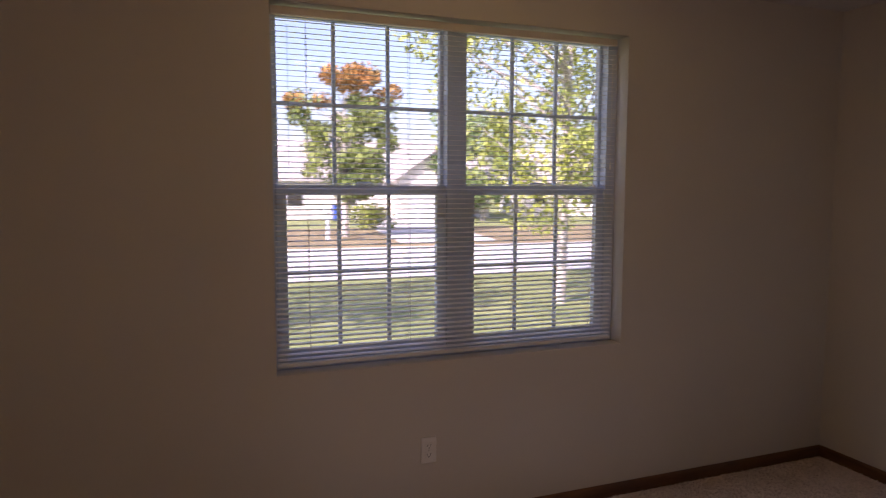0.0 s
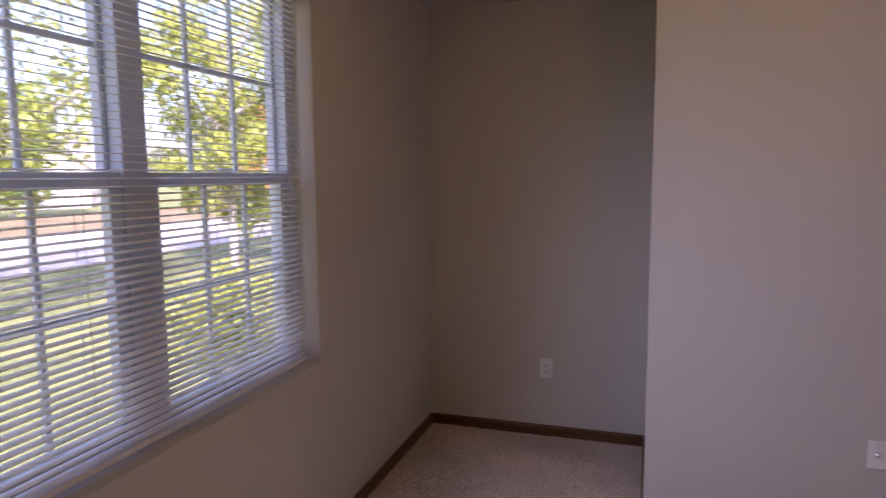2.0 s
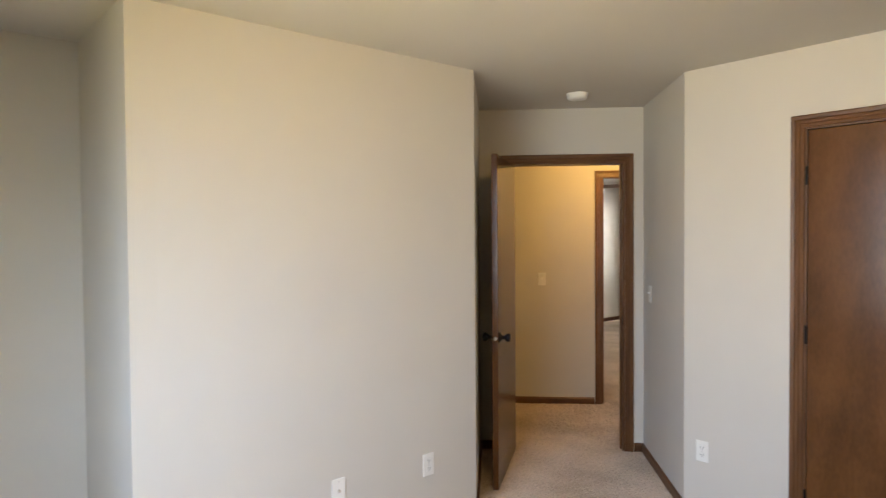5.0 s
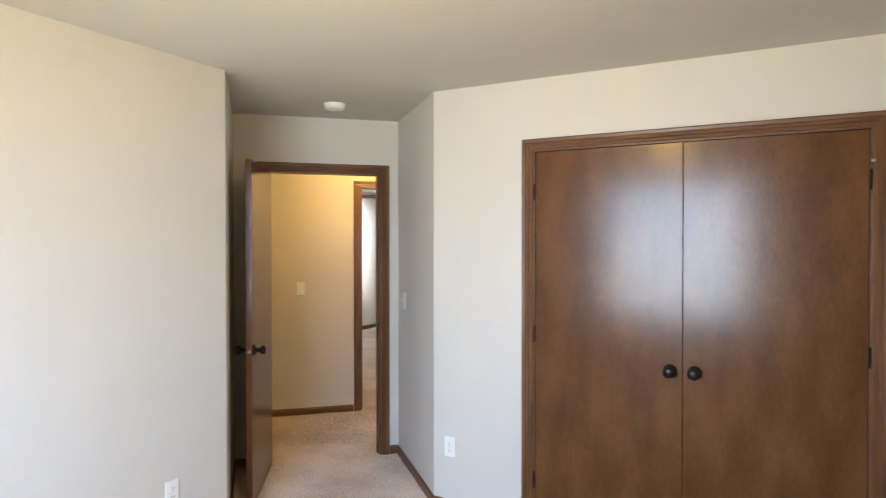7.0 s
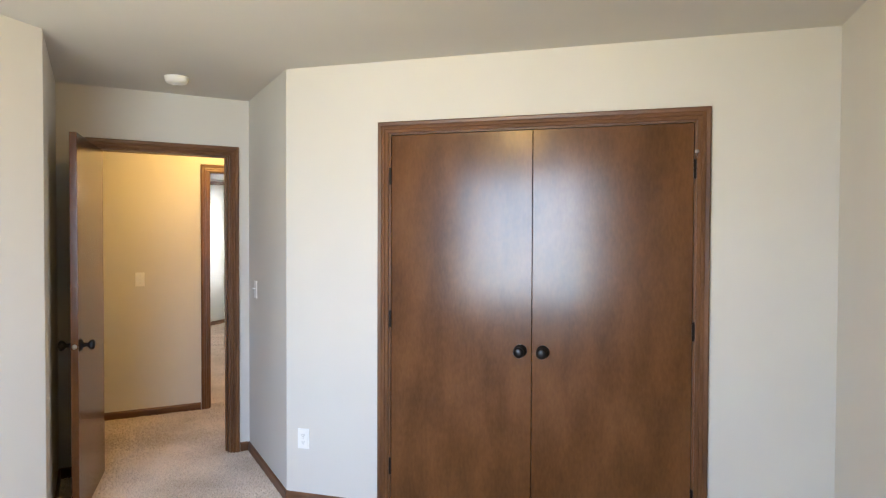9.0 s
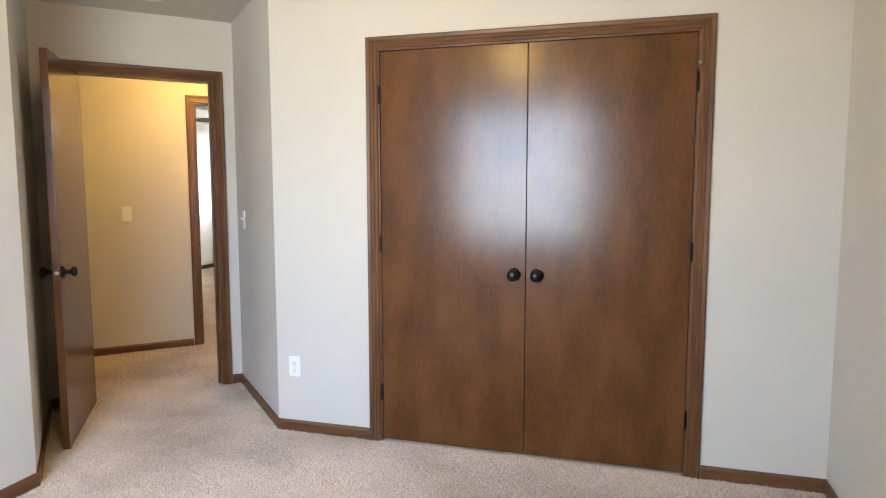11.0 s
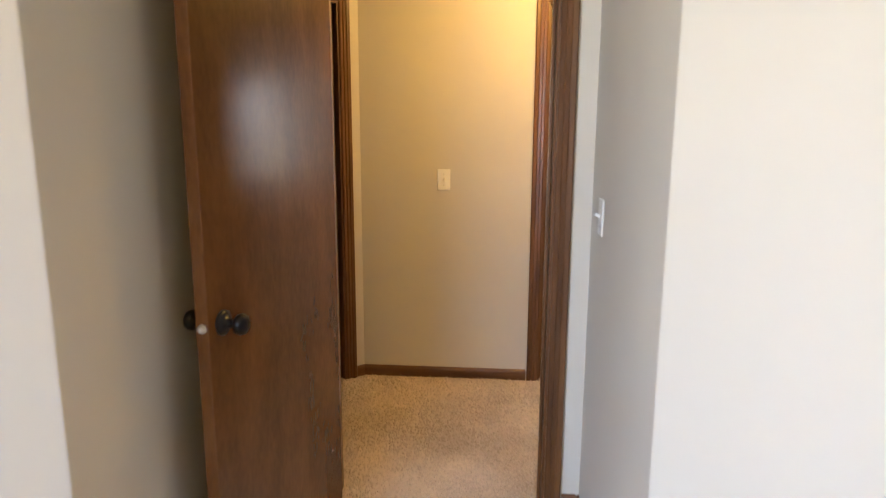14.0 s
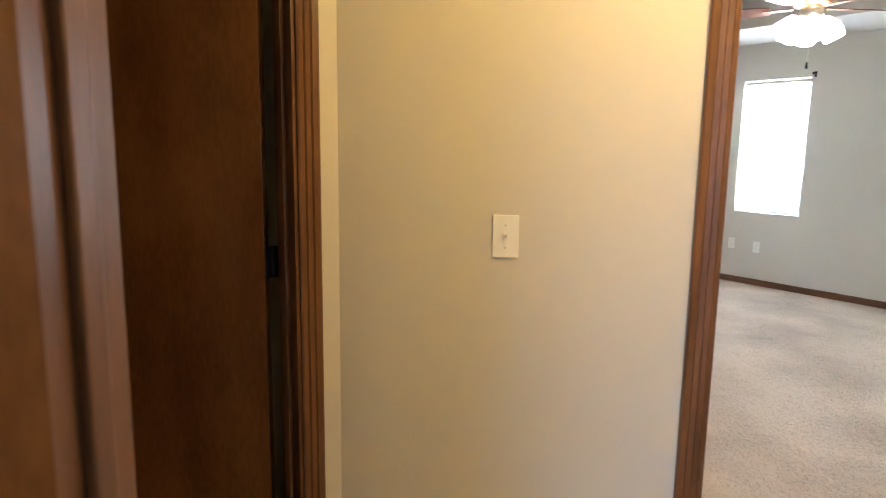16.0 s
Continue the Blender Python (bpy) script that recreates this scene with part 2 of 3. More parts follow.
TOP = H + 0.01
wall("wall_north", (XW - 0.3, 0), (3.6, 0), 0.17, 0, TOP, [(WX0 - XW + 0.3, WX1 - XW + 0.3, WZ0, WZ1)])
wall("wall_alcove", (0, 0), (0, AL), 0.12, 0, TOP, after=0.1)
wall("wall_alcove_return", (0, AL), (BX, AL), 0.1, 0, TOP)
wall("wall_bump_out", (BX, AL - 0.1), (BX, BY), 0.1, 0, TOP)
wall("wall_entry_side", (BX, BY), door_plan(U1, 0.115), 0.1, 0, TOP)
wall("wall_entry", door_plan(U1, 0), door_plan(-0.1, 0), 0.115, 0, TOP, [(U1 - 0.942, U1 - 0.124, -0.01, DTOP + 0.01)])
wall("wall_entry_switch", door_plan(0, 0), tuple(V2), 0.1, 0, TOP)
wall("wall_closet", tuple(V2), (XW, YS), 0.115, 0, TOP, [(V2.x - CX1, V2.x - CX0, -0.01, DTOP + 0.01)], after=0.3)
wall("wall_west", (XW, YS), (XW, 0), 0.15, 0, TOP)
wall("wall_closet_back", (-1.3, YS - 0.75), (XW - 0.3, YS - 0.75), 0.1, 0, TOP)
wall("wall_closet_side", (-1.95, YS - 0.115), (-1.95, YS - 0.75), -0.1, 0, TOP)
# hall and the room beyond it
HX = 0.905
HC = 1.074
wall("wall_hall", door_plan(HC + 0.15, 1.265), door_plan(-1.3, 1.265), 0.115, 0, TOP, [(HC + 0.15 - 0.088, HC + 0.15 + 0.74, -0.01, DTOP + 0.01)])
wall("wall_hall_left", (HX, -2.9), (HX, -4.734), 0.115, 0, TOP, [(0.950, 1.720, -0.01, DTOP + 0.01)])
wall("wall_hall_end", (-0.6, -2.95), (3.6, -2.95), 0.1, 0, TOP)
wall("wall_hall_far_end", door_plan(-1.2, 1.3), door_plan(-1.2, 0), -0.1, 0, TOP)
wall("wall_hall_right", door_plan(0.0, 0.115), door_plan(-1.3, 0.115), -0.1, 0, TOP)
wall("wall_room_north", (3.6, -4.80), (1.0, -4.80), 0.1, 0, TOP)
wall("wall_room_east", (3.407, -4.7), (3.407, -10.42), 0.12, 0, TOP)
R2X0, R2X1, R2Z0, R2Z1 = 2.276, 2.935, 0.747, 2.072
wall("wall_room_south", (3.6, -10.42), (-0.8, -10.42), 0.16, 0, TOP, [(3.6 - R2X1, 3.6 - R2X0, R2Z0, R2Z1), (3.6 - 0.16, 3.6 + 0.50, R2Z0, R2Z1)])
wall("wall_room_west", (-0.6, -10.5), (-0.6, -5.9), 0.12, 0, TOP)
# unseen closing walls, added to block daylight from the voids between rooms
wall("wall_unseen_east", (3.6, 0.17), (3.6, -10.6), 0.1, 0, H + 0.4)
wall("wall_unseen_west", (XW - 0.3, -10.6), (XW - 0.3, 0.17), 0.1, 0, H + 0.4)
wall("wall_unseen_south", (-0.7, -10.42), (XW - 0.4, -10.42), 0.16, 0, TOP)


# ---- skirting ----
BASE = ((0, 0), (0.012, 0), (0.012, 0.048), (0.009, 0.058), (0.004, 0.063), (0, 0.063))


def skirting(p, q, inward, name="baseboard"):
    d = Vector(inward).normalized()
    ob = part(name, sweep(BASE, (*p, 0.0), (*q, 0.0), (d.x, d.y, 0), (0, 0, 1)), trimlong)
    return tagged(ob, "dark stained wooden baseboard with a rounded top", "baseboard", kind="structure")


E = 0.012
skirting((XW, 0), (0, 0), (0, -1))
skirting((0, -E), (0, AL + E), (-1, 0))
skirting((0, AL), (BX - E, AL), (0, 1))
skirting((BX, AL), (BX, -2.160), (-1, 0))
skirting((BX, -2.592), (BX, BY - 0.005), (-1, 0))
skirting((BX, BY), door_plan(U1, -E), -N2)
skirting(door_plan(U1, 0), door_plan(0.942 + CAS, 0), -D2)
skirting(door_plan(0.124 - CAS, 0), door_plan(E, 0), -D2)
skirting(door_plan(0, 0), (V2.x - 0.005, V2.y), N2)
skirting(tuple(V2), (CX1 + CAS, YS), (0, 1))
skirting((CX0 - CAS, YS), (XW, YS), (0, 1))
skirting((XW, YS + E), (XW, -E), (1, 0))
skirting(door_plan(HC, 1.265), door_plan(0.088 + CAS, 1.265), -D2)
skirting((HX, -4.676), (HX, -4.730), (-1, 0))
skirting((3.407, -4.9), (3.407, -10.42), (-1, 0))
skirting((3.395, -10.42), (-0.6, -10.42), (0, 1))


# ---- doors ----
CASING = ((0, 0), (0, 0.009), (0.005, 0.012), (0.018, 0.010), (0.022, 0.015), (0.036, 0.013), (0.040, 0.018), (0.055, 0.019), (CAS, 0.015), (CAS, 0))


def mitred(points, out, face):
    """Casing round an opening: the outline follows the points, out being the way off the opening at each."""
    bm = bmesh.new()
    rings = [[bm.verts.new(Vector(p) + Vector(o) * a + Vector(face) * b) for a, b in CASING] for p, o in zip(points, out)]
    n = len(CASING)
    for r, s in zip(rings, rings[1:]):
        for i in range(n):
            bm.faces.new((r[i], r[(i + 1) % n], s[(i + 1) % n], s[i]))
    bm.faces.new(rings[0])
    bm.faces.new(list(reversed(rings[-1])))
    return bm


def doorway(name, p, q, thick, label, stop=None, both=True):
    """Jambs, stops and casings of an opening from plan place p to q; the near face is to the right of p to q."""
    m, w = frame_of(p, q)
    t = thing(name, label, "door frame", m, kind="structure")
    h = DTOP
    for x0, x1 in ((-0.002, 0.016), (w - 0.016, w + 0.002)):
        part("jamb", boxed(x0, x1, -0.001, thick + 0.001, 0, h), trimwood, t)
    part("head_jamb", boxed(0.016, w - 0.016, -0.001, thick + 0.001, h - 0.012, h + 0.009), trimlong, t)
    if stop is not None:
        for x0, x1 in ((0.016, 0.028), (w - 0.028, w - 0.016)):
            part("door_stop", boxed(x0, x1, stop, stop + 0.03, 0, h - 0.012, 0.003), trimwood, t)
    for y, f in ((0, -1), (thick, 1))[:2 if both else 1]:
        a, b, r = 0.006, w - 0.006, h - 0.004
        part("casing_side", mitred([(a, y, 0), (a, y, r)], [(-1, 0, 0), (-1, 0, 1)], (0, f, 0)), trimwood, t)
        part("casing_side", mitred([(b, y, 0), (b, y, r)], [(1, 0, 0), (1, 0, 1)], (0, f, 0)), trimwood, t)
        part("casing_head", mitred([(a, y, r), (b, y, r)], [(-1, 0, 1), (1, 0, 1)], (0, f, 0)), trimlong, t)
    return t


def knob(parent, m):
    k = part("door_knob", lathe([(0, 0), (0.033, 0), (0.033, 0.004), (0.026, 0.010), (0.013, 0.014), (0.011, 0.030), (0.015, 0.036), (0.025, 0.044), (0.028, 0.054),
                                 (0.025, 0.063), (0.014, 0.068), (0, 0.069)], 28), black_metal, parent, "black bronze round knob on a rosette", True)
    k.matrix_local = m
    return k


def hinge(parent, x, y, z, mat=None):
    bm = boxed(x - 0.022, x + 0.022, y - 0.003, y + 0.002, z - 0.045, z + 0.045, 0.001)
    for k in range(5):
        c = lathe([(0, -0.0085), (0.0065, -0.0085), (0.0065, 0.0085), (0, 0.0085)], 12, Matrix.Translation((x, y - 0.005, z - 0.036 + 0.018 * k)))
        me = bpy.data.meshes.new("knuckle")
        c.to_mesh(me)
        c.free()
        bm.from_mesh(me)
    return part("hinge", bm, black_metal, parent, "black butt hinge")


doorway("door_frame_entry", door_plan(0.942, 0), door_plan(0.124, 0), 0.115, "dark stained wooden door frame with moulded casing", stop=0.045)
doorway("door_frame_closet", (CX1, YS), (CX0, YS), 0.115, "dark stained moulded casing round double closet doors", both=False)
doorway("door_frame_hall", door_plan(0.088, 1.265), door_plan(-0.74, 1.265), 0.115, "dark stained wooden door frame onto the next bedroom", stop=0.03)
doorway("door_frame_hall_left", (HX, -3.850), (HX, -4.620), 0.115, "dark stained wooden frame of a hall door", stop=0.04, both=False)

# open entry door, hinged beside the recess wall
hx, hy = door_plan(0.914, -0.016)
lx, ly = -0.565, -3.310
leaf_m, leaf_w = frame_of((hx, hy), (lx, ly))
entry = thing("door_entry", "open flush door of dark stained wood, swung against the recess wall", "door", leaf_m)
leaf = part("door_leaf", boxed(0.002, leaf_w, -0.0175, 0.0175, 0.012, 2.028, 0.0015), walnut, entry)
knob(leaf, Matrix.Translation((leaf_w - 0.062, 0.0175, 0.925)) @ Matrix.Rotation(radians(-90), 4, "X"))
knob(leaf, Matrix.Translation((leaf_w - 0.062, -0.0175, 0.925)) @ Matrix.Rotation(radians(90), 4, "X"))
part("latch_bolt", lathe([(0, -0.002), (0.0125, -0.002), (0.0125, 0.0015), (0.009, 0.002), (0.009, 0.008), (0.006, 0.011), (0, 0.011)], 20, Matrix.Translation((leaf_w, 0.0, 0.925)) @ Matrix.Rotation(radians(90), 4, "Y")), steel, leaf, "steel latch bolt", True)
for z in (0.27, 1.04, 1.81):
    h = hinge(entry, -0.002, -0.022, z)

strike = part("strike_plate", boxed(-0.0015, 0.0015, -0.014, 0.014, -0.03, 0.03), black_metal)
sx, sy = door_plan(0.124 + 0.0165, 0.025)
strike.matrix_world = Matrix.Translation((sx, sy, 0.93)) @ Matrix.Rotation(radians(45), 4, "Z")
tagged(strike, "dark metal strike plate on the door jamb", "strike plate")

# closet doors
for side, x0, x1, hingex in ((1, (CX0 + CX1) / 2 + 0.0015, CX1 - 0.018, CX1 - 0.014), (-1, CX0 + 0.018, (CX0 + CX1) / 2 - 0.0015, CX0 + 0.014)):
    cd = thing("closet_door", "closed flush closet door of glossy brown stained wood", "door", pose(0, YS, 0), group="closet doors")
    lf = part("door_leaf", boxed(x0, x1, -0.040, -0.004, 0.014, DTOP - 0.015, 0.0015), walnut, cd)
    lf_k = (x0 + 0.055) if side > 0 else (x1 - 0.055)
    knob(lf, Matrix.Translation((lf_k, -0.004, 0.925)) @ Matrix.Rotation(radians(-90), 4, "X"))
    for z in (0.27, 1.06, 1.82):
        hb = bmesh.new()
        box(hb, hingex - 0.006, hingex + 0.006, -0.003, 0.007, z - 0.045, z + 0.045, 0.002)
        part("hinge", hb, black_metal, cd, "black hinge knuckle")
    if side < 0:
        st = lathe([(0, 0), (0.004, 0), (0.004, 0.030), (0.009, 0.031), (0.009, 0.040), (0, 0.041)], 12, Matrix.Translation((hingex - 0.004, 0.006, 1.885)) @ Matrix.Rotation(radians(-70), 4, "X"))
        part("hinge_stop", st, steel, cd, "steel hinge-pin door stop", True)

# hall door, standing open into the side room
hd = thing("door_hall", "flush door of stained wood standing open off the hall", "door", pose(1.040, -4.592, 0, 0, 0, 48))
part("door_leaf", boxed(0.008, 0.745, 0.0, 0.035, 0.012, 2.03, 0.0015), walnut, hd)
for z in (0.27, 1.04, 1.81):
    hb = boxed(-0.038, 0.002, -0.010, -0.006, z - 0.045, z + 0.045, 0.001)
    box(hb, 0.003, 0.0075, -0.002, 0.034, z - 0.045, z + 0.045, 0.001)
    box(hb, -0.006, 0.006, -0.012, 0.002, z - 0.045, z + 0.045, 0.003)
    part("hinge", hb, black_metal, hd, "black butt hinge")
# door of the further bedroom, folded back inside it
rm, rw = frame_of(door_plan(0.074, 1.402), door_plan(0.22, 2.15))
rd = thing("door_bedroom", "open flush door of dark stained wood in the next bedroom", "door", rm)
part("door_leaf", boxed(0.006, 0.755, 0.0, 0.035, 0.012, 2.02, 0.0015), walnut, rd)
for z in (0.27, 1.04, 1.81):
    part("hinge", boxed(-0.006, 0.004, -0.03, 0.03, z - 0.045, z + 0.045, 0.001), black_metal, rd, "black butt hinge")


# ---- windows and blinds ----
def sash(parent, x0, x1, y, z0, z1, stile, cols, rows):
    bm = bmesh.new()
    t = 0.016
    box(bm, x0, x0 + stile, y - t, y + t, z0, z1, 0.003)
    box(bm, x1 - stile, x1, y - t, y + t, z0, z1, 0.003)
    box(bm, x0 + stile, x1 - stile, y - t + 0.001, y + t - 0.001, z0, z0 + stile, 0.003)
    box(bm, x0 + stile, x1 - stile, y - t + 0.001, y + t - 0.001, z1 - stile, z1, 0.003)
    s = part("sash", bm, vinyl, parent)
    a, b, c, d = x0 + stile, x1 - stile, z0 + stile, z1 - stile
    g = part("pane", boxed(a, b, y - 0.002, y + 0.002, c, d), glass, s)
    g.visible_shadow = False
    for i in range(1, cols):
        x = a + (b - a) * i / cols
        part("muntin", boxed(x - 0.008, x + 0.008, y - 0.007, y + 0.007, c, d, 0.002), vinyl, s)
    for k in range(1, rows):
        z = c + (d - c) * k / rows
        part("muntin", boxed(a, b, y - 0.006, y + 0.006, z - 0.008, z + 0.008, 0.002), vinyl, s)
    return s


win = thing("window_1", "pair of white vinyl double-hung windows with grilles", "window", kind="structure")
mid, zm = -2.175, 1.475
fb = bmesh.new()
for x0, x1 in ((WX0, WX0 + 0.018), (WX1 - 0.053, WX1), (mid - 0.045, mid + 0.045)):
    box(fb, x0, x1, 0.085, 0.168, WZ0, WZ1, 0.002)
for x0, x1 in ((WX0 + 0.018, mid - 0.045), (mid + 0.045, WX1 - 0.053)):
    box(fb, x0, x1, 0.086, 0.167, WZ0, WZ0 + 0.035, 0.002)
    box(fb, x0, x1, 0.086, 0.167, WZ1 - 0.012, WZ1, 0.002)
part("window_frame", fb, vinyl, win)
for x0, x1 in ((WX0 + 0.018, mid - 0.045), (mid + 0.045, WX1 - 0.053)):
    sash(win, x0 + 0.002, x1 - 0.002, 0.145, zm + 0.006, WZ1 - 0.012, 0.016, 3, 2)
    low = sash(win, x0 + 0.002, x1 - 0.002, 0.108, WZ0 + 0.035, zm + 0.03, 0.042, 3, 2)
    part("sash_lock", boxed((x0 + x1) / 2 - 0.03, (x0 + x1) / 2 + 0.03, 0.092, 0.112, zm + 0.031, zm + 0.044, 0.004), vinyl, low)


def slat_mesh(length, width, name):
    bm = bmesh.new()
    n = 4
    rows = []
    for x in (-length / 2, length / 2):
        rows.append([bm.verts.new((x, (i / n - 0.5) * width, 0.0016 * (1 - (2 * i / n - 1) ** 2))) for i in range(n + 1)])
    for i in range(n):
        bm.faces.new((rows[0][i], rows[1][i], rows[1][i + 1], rows[0][i + 1]))
    r = bmesh.ops.extrude_face_region(bm, geom=bm.faces[:])
    bmesh.ops.translate(bm, vec=(0, 0, -0.0007), verts=[g for g in r["geom"] if isinstance(g, bmesh.types.BMVert)])
    bmesh.ops.recalc_face_normals(bm, faces=bm.faces)
    me = bpy.data.meshes.new(name)
    bm.to_mesh(me)
    bm.free()
    me.materials.append(slat_white)
    return me


def blind(x0, x1, y, z0, z1, pitch, label, tilt, ladders, wand=True, turn=None):
    """A lowered blind; y to the window's outside."""
    t = thing("window_blind", label, "blind", turn)
    part("headrail", boxed(x0, x1, y - 0.014, y + 0.014, z1 - 0.030, z1, 0.002), cream, t, "cream metal headrail")
    part("bottom_rail", boxed(x0 + 0.003, x1 - 0.003, y - 0.012, y + 0.012, z0, z0 + 0.016, 0.003), slat_white, t, "white bottom rail")
    me = slat_mesh(x1 - x0 - 0.006, 0.025, "slat")
    n = int((z1 - z0 - 0.055) / pitch)
    for i in range(n):
        s = new("slat", me)
        s.parent = t
        s.matrix_local = Matrix.Translation(((x0 + x1) / 2, y, z0 + 0.030 + pitch * i)) @ Matrix.Rotation(radians(tilt + random.uniform(-1.2, 1.2)), 4, "X") @ Matrix.Rotation(radians(random.uniform(-0.06, 0.06)), 4, "Y")
    for x in ladders:
        for dy in (-0.0135, 0.0135):
            part("ladder_cord", boxed(x - 0.0007, x + 0.0007, y + dy - 0.0006, y + dy + 0.0006, z0 + 0.01, z1 - 0.03), cordmat, t)
    if wand:
        w = lathe([(0, 0), (0.003, 0), (0.003, 0.55), (0, 0.55)], 8, Matrix.Translation((x0 + 0.06, y - 0.022, z1 - 0.62)))
        part("tilt_wand", w, glass_wand, t, "clear plastic tilt wand", True)
        cb = lathe([(0, 0), (0.0012, 0), (0.0012, 0.5), (0, 0.5)], 6, Matrix.Translation((x1 - 0.03, y - 0.022, z1 - 0.58)))
        part("lift_cord", cb, cordmat, t)
        part("cord_tassel", lathe([(0, 0), (0.005, 0.003), (0.004, 0.02), (0.0015, 0.03), (0, 0.03)], 10, Matrix.Translation((x1 - 0.03, y - 0.022, z1 - 0.60))), plate_white, t, "", True)
    return t


glass_wand = glass_material("clear_plastic", (0.86, 0.88, 0.90))
blind(WX0 + 0.006, WX1 - 0.040, 0.045, WZ0 + 0.022, WZ1 - 0.012, 0.0207, "white mini blind lowered over the double window, slats open", 8, (WX0 + 0.14, WX0 + 0.56, WX1 - 0.56, WX1 - 0.15))

YB = -10.42


def bedroom_window(name, label, x0, x1):
    """A single double-hung window in the next bedroom's south wall, with its lowered blind."""
    w = thing(name, label, "window", kind="structure")
    fr = bmesh.new()
    for a, b in ((x0, x0 + 0.03), (x1 - 0.03, x1)):
        box(fr, a, b, YB - 0.158, YB - 0.085, R2Z0, R2Z1, 0.002)
    for a, b in ((R2Z0, R2Z0 + 0.03), (R2Z1 - 0.03, R2Z1)):
        box(fr, x0 + 0.03, x1 - 0.03, YB - 0.157, YB - 0.086, a, b, 0.002)
    part("window_frame", fr, vinyl, w)
    sash(w, x0 + 0.031, x1 - 0.031, YB - 0.140, 1.40, R2Z1 - 0.031, 0.025, 1, 1)
    sash(w, x0 + 0.031, x1 - 0.031, YB - 0.105, R2Z0 + 0.031, 1.435, 0.03, 1, 1)
    blind(x0 + 0.006, x1 - 0.006, YB - 0.045, R2Z0 + 0.01, R2Z1 - 0.012, 0.0215, "white mini blind lowered over the single window", 2, (x0 + 0.1, x1 - 0.1), wand=False)


bedroom_window("window_2", "white vinyl double-hung window of the next bedroom", R2X0, R2X1)
bedroom_window("window_3", "second white double-hung window of the next bedroom", -0.50, 0.16)
for x in (R2X0 - 0.03,):
    br = thing("curtain_bracket", "small black curtain-rod bracket on the wall", "bracket", pose(x, YB, R2Z1 + 0.02))
    part("plate", boxed(-0.012, 0.012, 0, 0.004, -0.025, 0.025, 0.001), black_metal, br)
    part("arm", boxed(-0.006, 0.006, 0.004, 0.05, -0.006, 0.006, 0.002), black_metal, br)
    part("cup", boxed(-0.009, 0.009, 0.045, 0.06, -0.008, 0.014, 0.003), black_metal, br)


# ---- plates on the walls ----
def placed(p, face):
    """Local x along the wall, y off it, z up."""
    f = Vector((*face, 0)).normalized()
    return Matrix.Translation(p) @ Matrix.Rotation(math.atan2(f.y, f.x) - math.pi / 2, 4, "Z")


def disc(r, d, m):
    return lathe([(0, 0), (r, 0), (r, d * 0.6), (r * 0.7, d), (0, d)], 12, m @ Matrix.Rotation(radians(-90), 4, "X"))


def outlet(p, face, label="white duplex outlet on the painted wall"):
    t = thing("wall_outlet", label, "outlet", placed(p, face), group="wall outlets")
    part("cover_plate", boxed(-0.035, 0.035, 0.0, 0.006, -0.057, 0.057, 0.0025), plate_white, t)
    for dz in (-0.020, 0.020):
        r = part("receptacle", boxed(-0.0165, 0.0165, 0.005, 0.0085, dz - 0.0145, dz + 0.0145, 0.0015), plate_white, t)
        for x, hh in ((-0.0065, 0.0045), (0.0065, 0.0038)):
            part("slot", boxed(x - 0.0012, x + 0.0012, 0.008, 0.0092, dz + 0.002 - hh, dz + 0.002 + hh), slot_dark, r)
        part("ground_hole", disc(0.0026, 0.0011, Matrix.Translation((0, 0.0082, dz - 0.0085))), slot_dark, r)
    part("screw", disc(0.003, 0.0015, Matrix.Translation((0, 0.0058, 0))), steel, t)
    return t


def switch(p, face, label="white toggle light switch on the painted wall"):
    t = thing("light_switch", label, "light switch", placed(p, face), group="light switches")
    part("cover_plate", boxed(-0.035, 0.035, 0.0, 0.006, -0.057, 0.057, 0.0025), plate_white, t)
    part("surround", boxed(-0.0055, 0.0055, 0.0055, 0.0072, -0.0125, 0.0125, 0.0006), plate_white, t)
    part("toggle", boxed(-0.004, 0.004, 0.0, 0.019, -0.005, 0.005, 0.0015, Matrix.Translation((0, 0.004, 0.002)) @ Matrix.Rotation(radians(22), 4, "X")), plate_white, t, "white toggle pointing up")
    for dz in (-0.030, 0.030):
        part("screw", disc(0.003, 0.0015, Matrix.Translation((0, 0.0058, dz))), steel, t)
    return t


def jack_plate(p, face):
    t = thing("cable_plate", "white cable jack plate on the painted wall", "wall plate", placed(p, face))
    part("cover_plate", boxed(-0.035, 0.035, 0.0, 0.006, -0.057, 0.057, 0.0025), plate_white, t)
    part("jack", lathe([(0, 0), (0.0075, 0), (0.0075, 0.003), (0.0048, 0.003), (0.0048, 0.011), (0.002, 0.011), (0.002, 0.006), (0, 0.006)], 16, Matrix.Translation((0, 0.0055, 0)) @ Matrix.Rotation(radians(-90), 4, "X")), steel, t, "threaded brass-toned jack", True)
    for dz in (-0.042, 0.042):
        part("screw", disc(0.003, 0.0015, Matrix.Translation((0, 0.0058, dz))), steel, t)
    return t


outlet((-2.335, 0, 0.367), (0, -1), "white duplex outlet below the window")
outlet((0, -0.693, 0.397), (-1, 0), "white duplex outlet in the alcove")
jack_plate((BX, -2.109, 0.386), (-1, 0))
outlet((BX, -2.638, 0.382), (-1, 0), "white duplex outlet above the floor vent")
outlet((-1.556, YS, 0.368), (0, 1), "white duplex outlet beside the closet")
sp = B2 - D2 * (0.988 - 0.773)
switch((sp.x, sp.y, 1.141), tuple(N2))
hp = door_plan(0.617, 1.265)
switch((hp[0], hp[1], 1.135), tuple(-D2), "cream toggle light switch on the hall wall")
outlet((2.661, YB, 0.396), (0, 1), "white outlet below the far window")
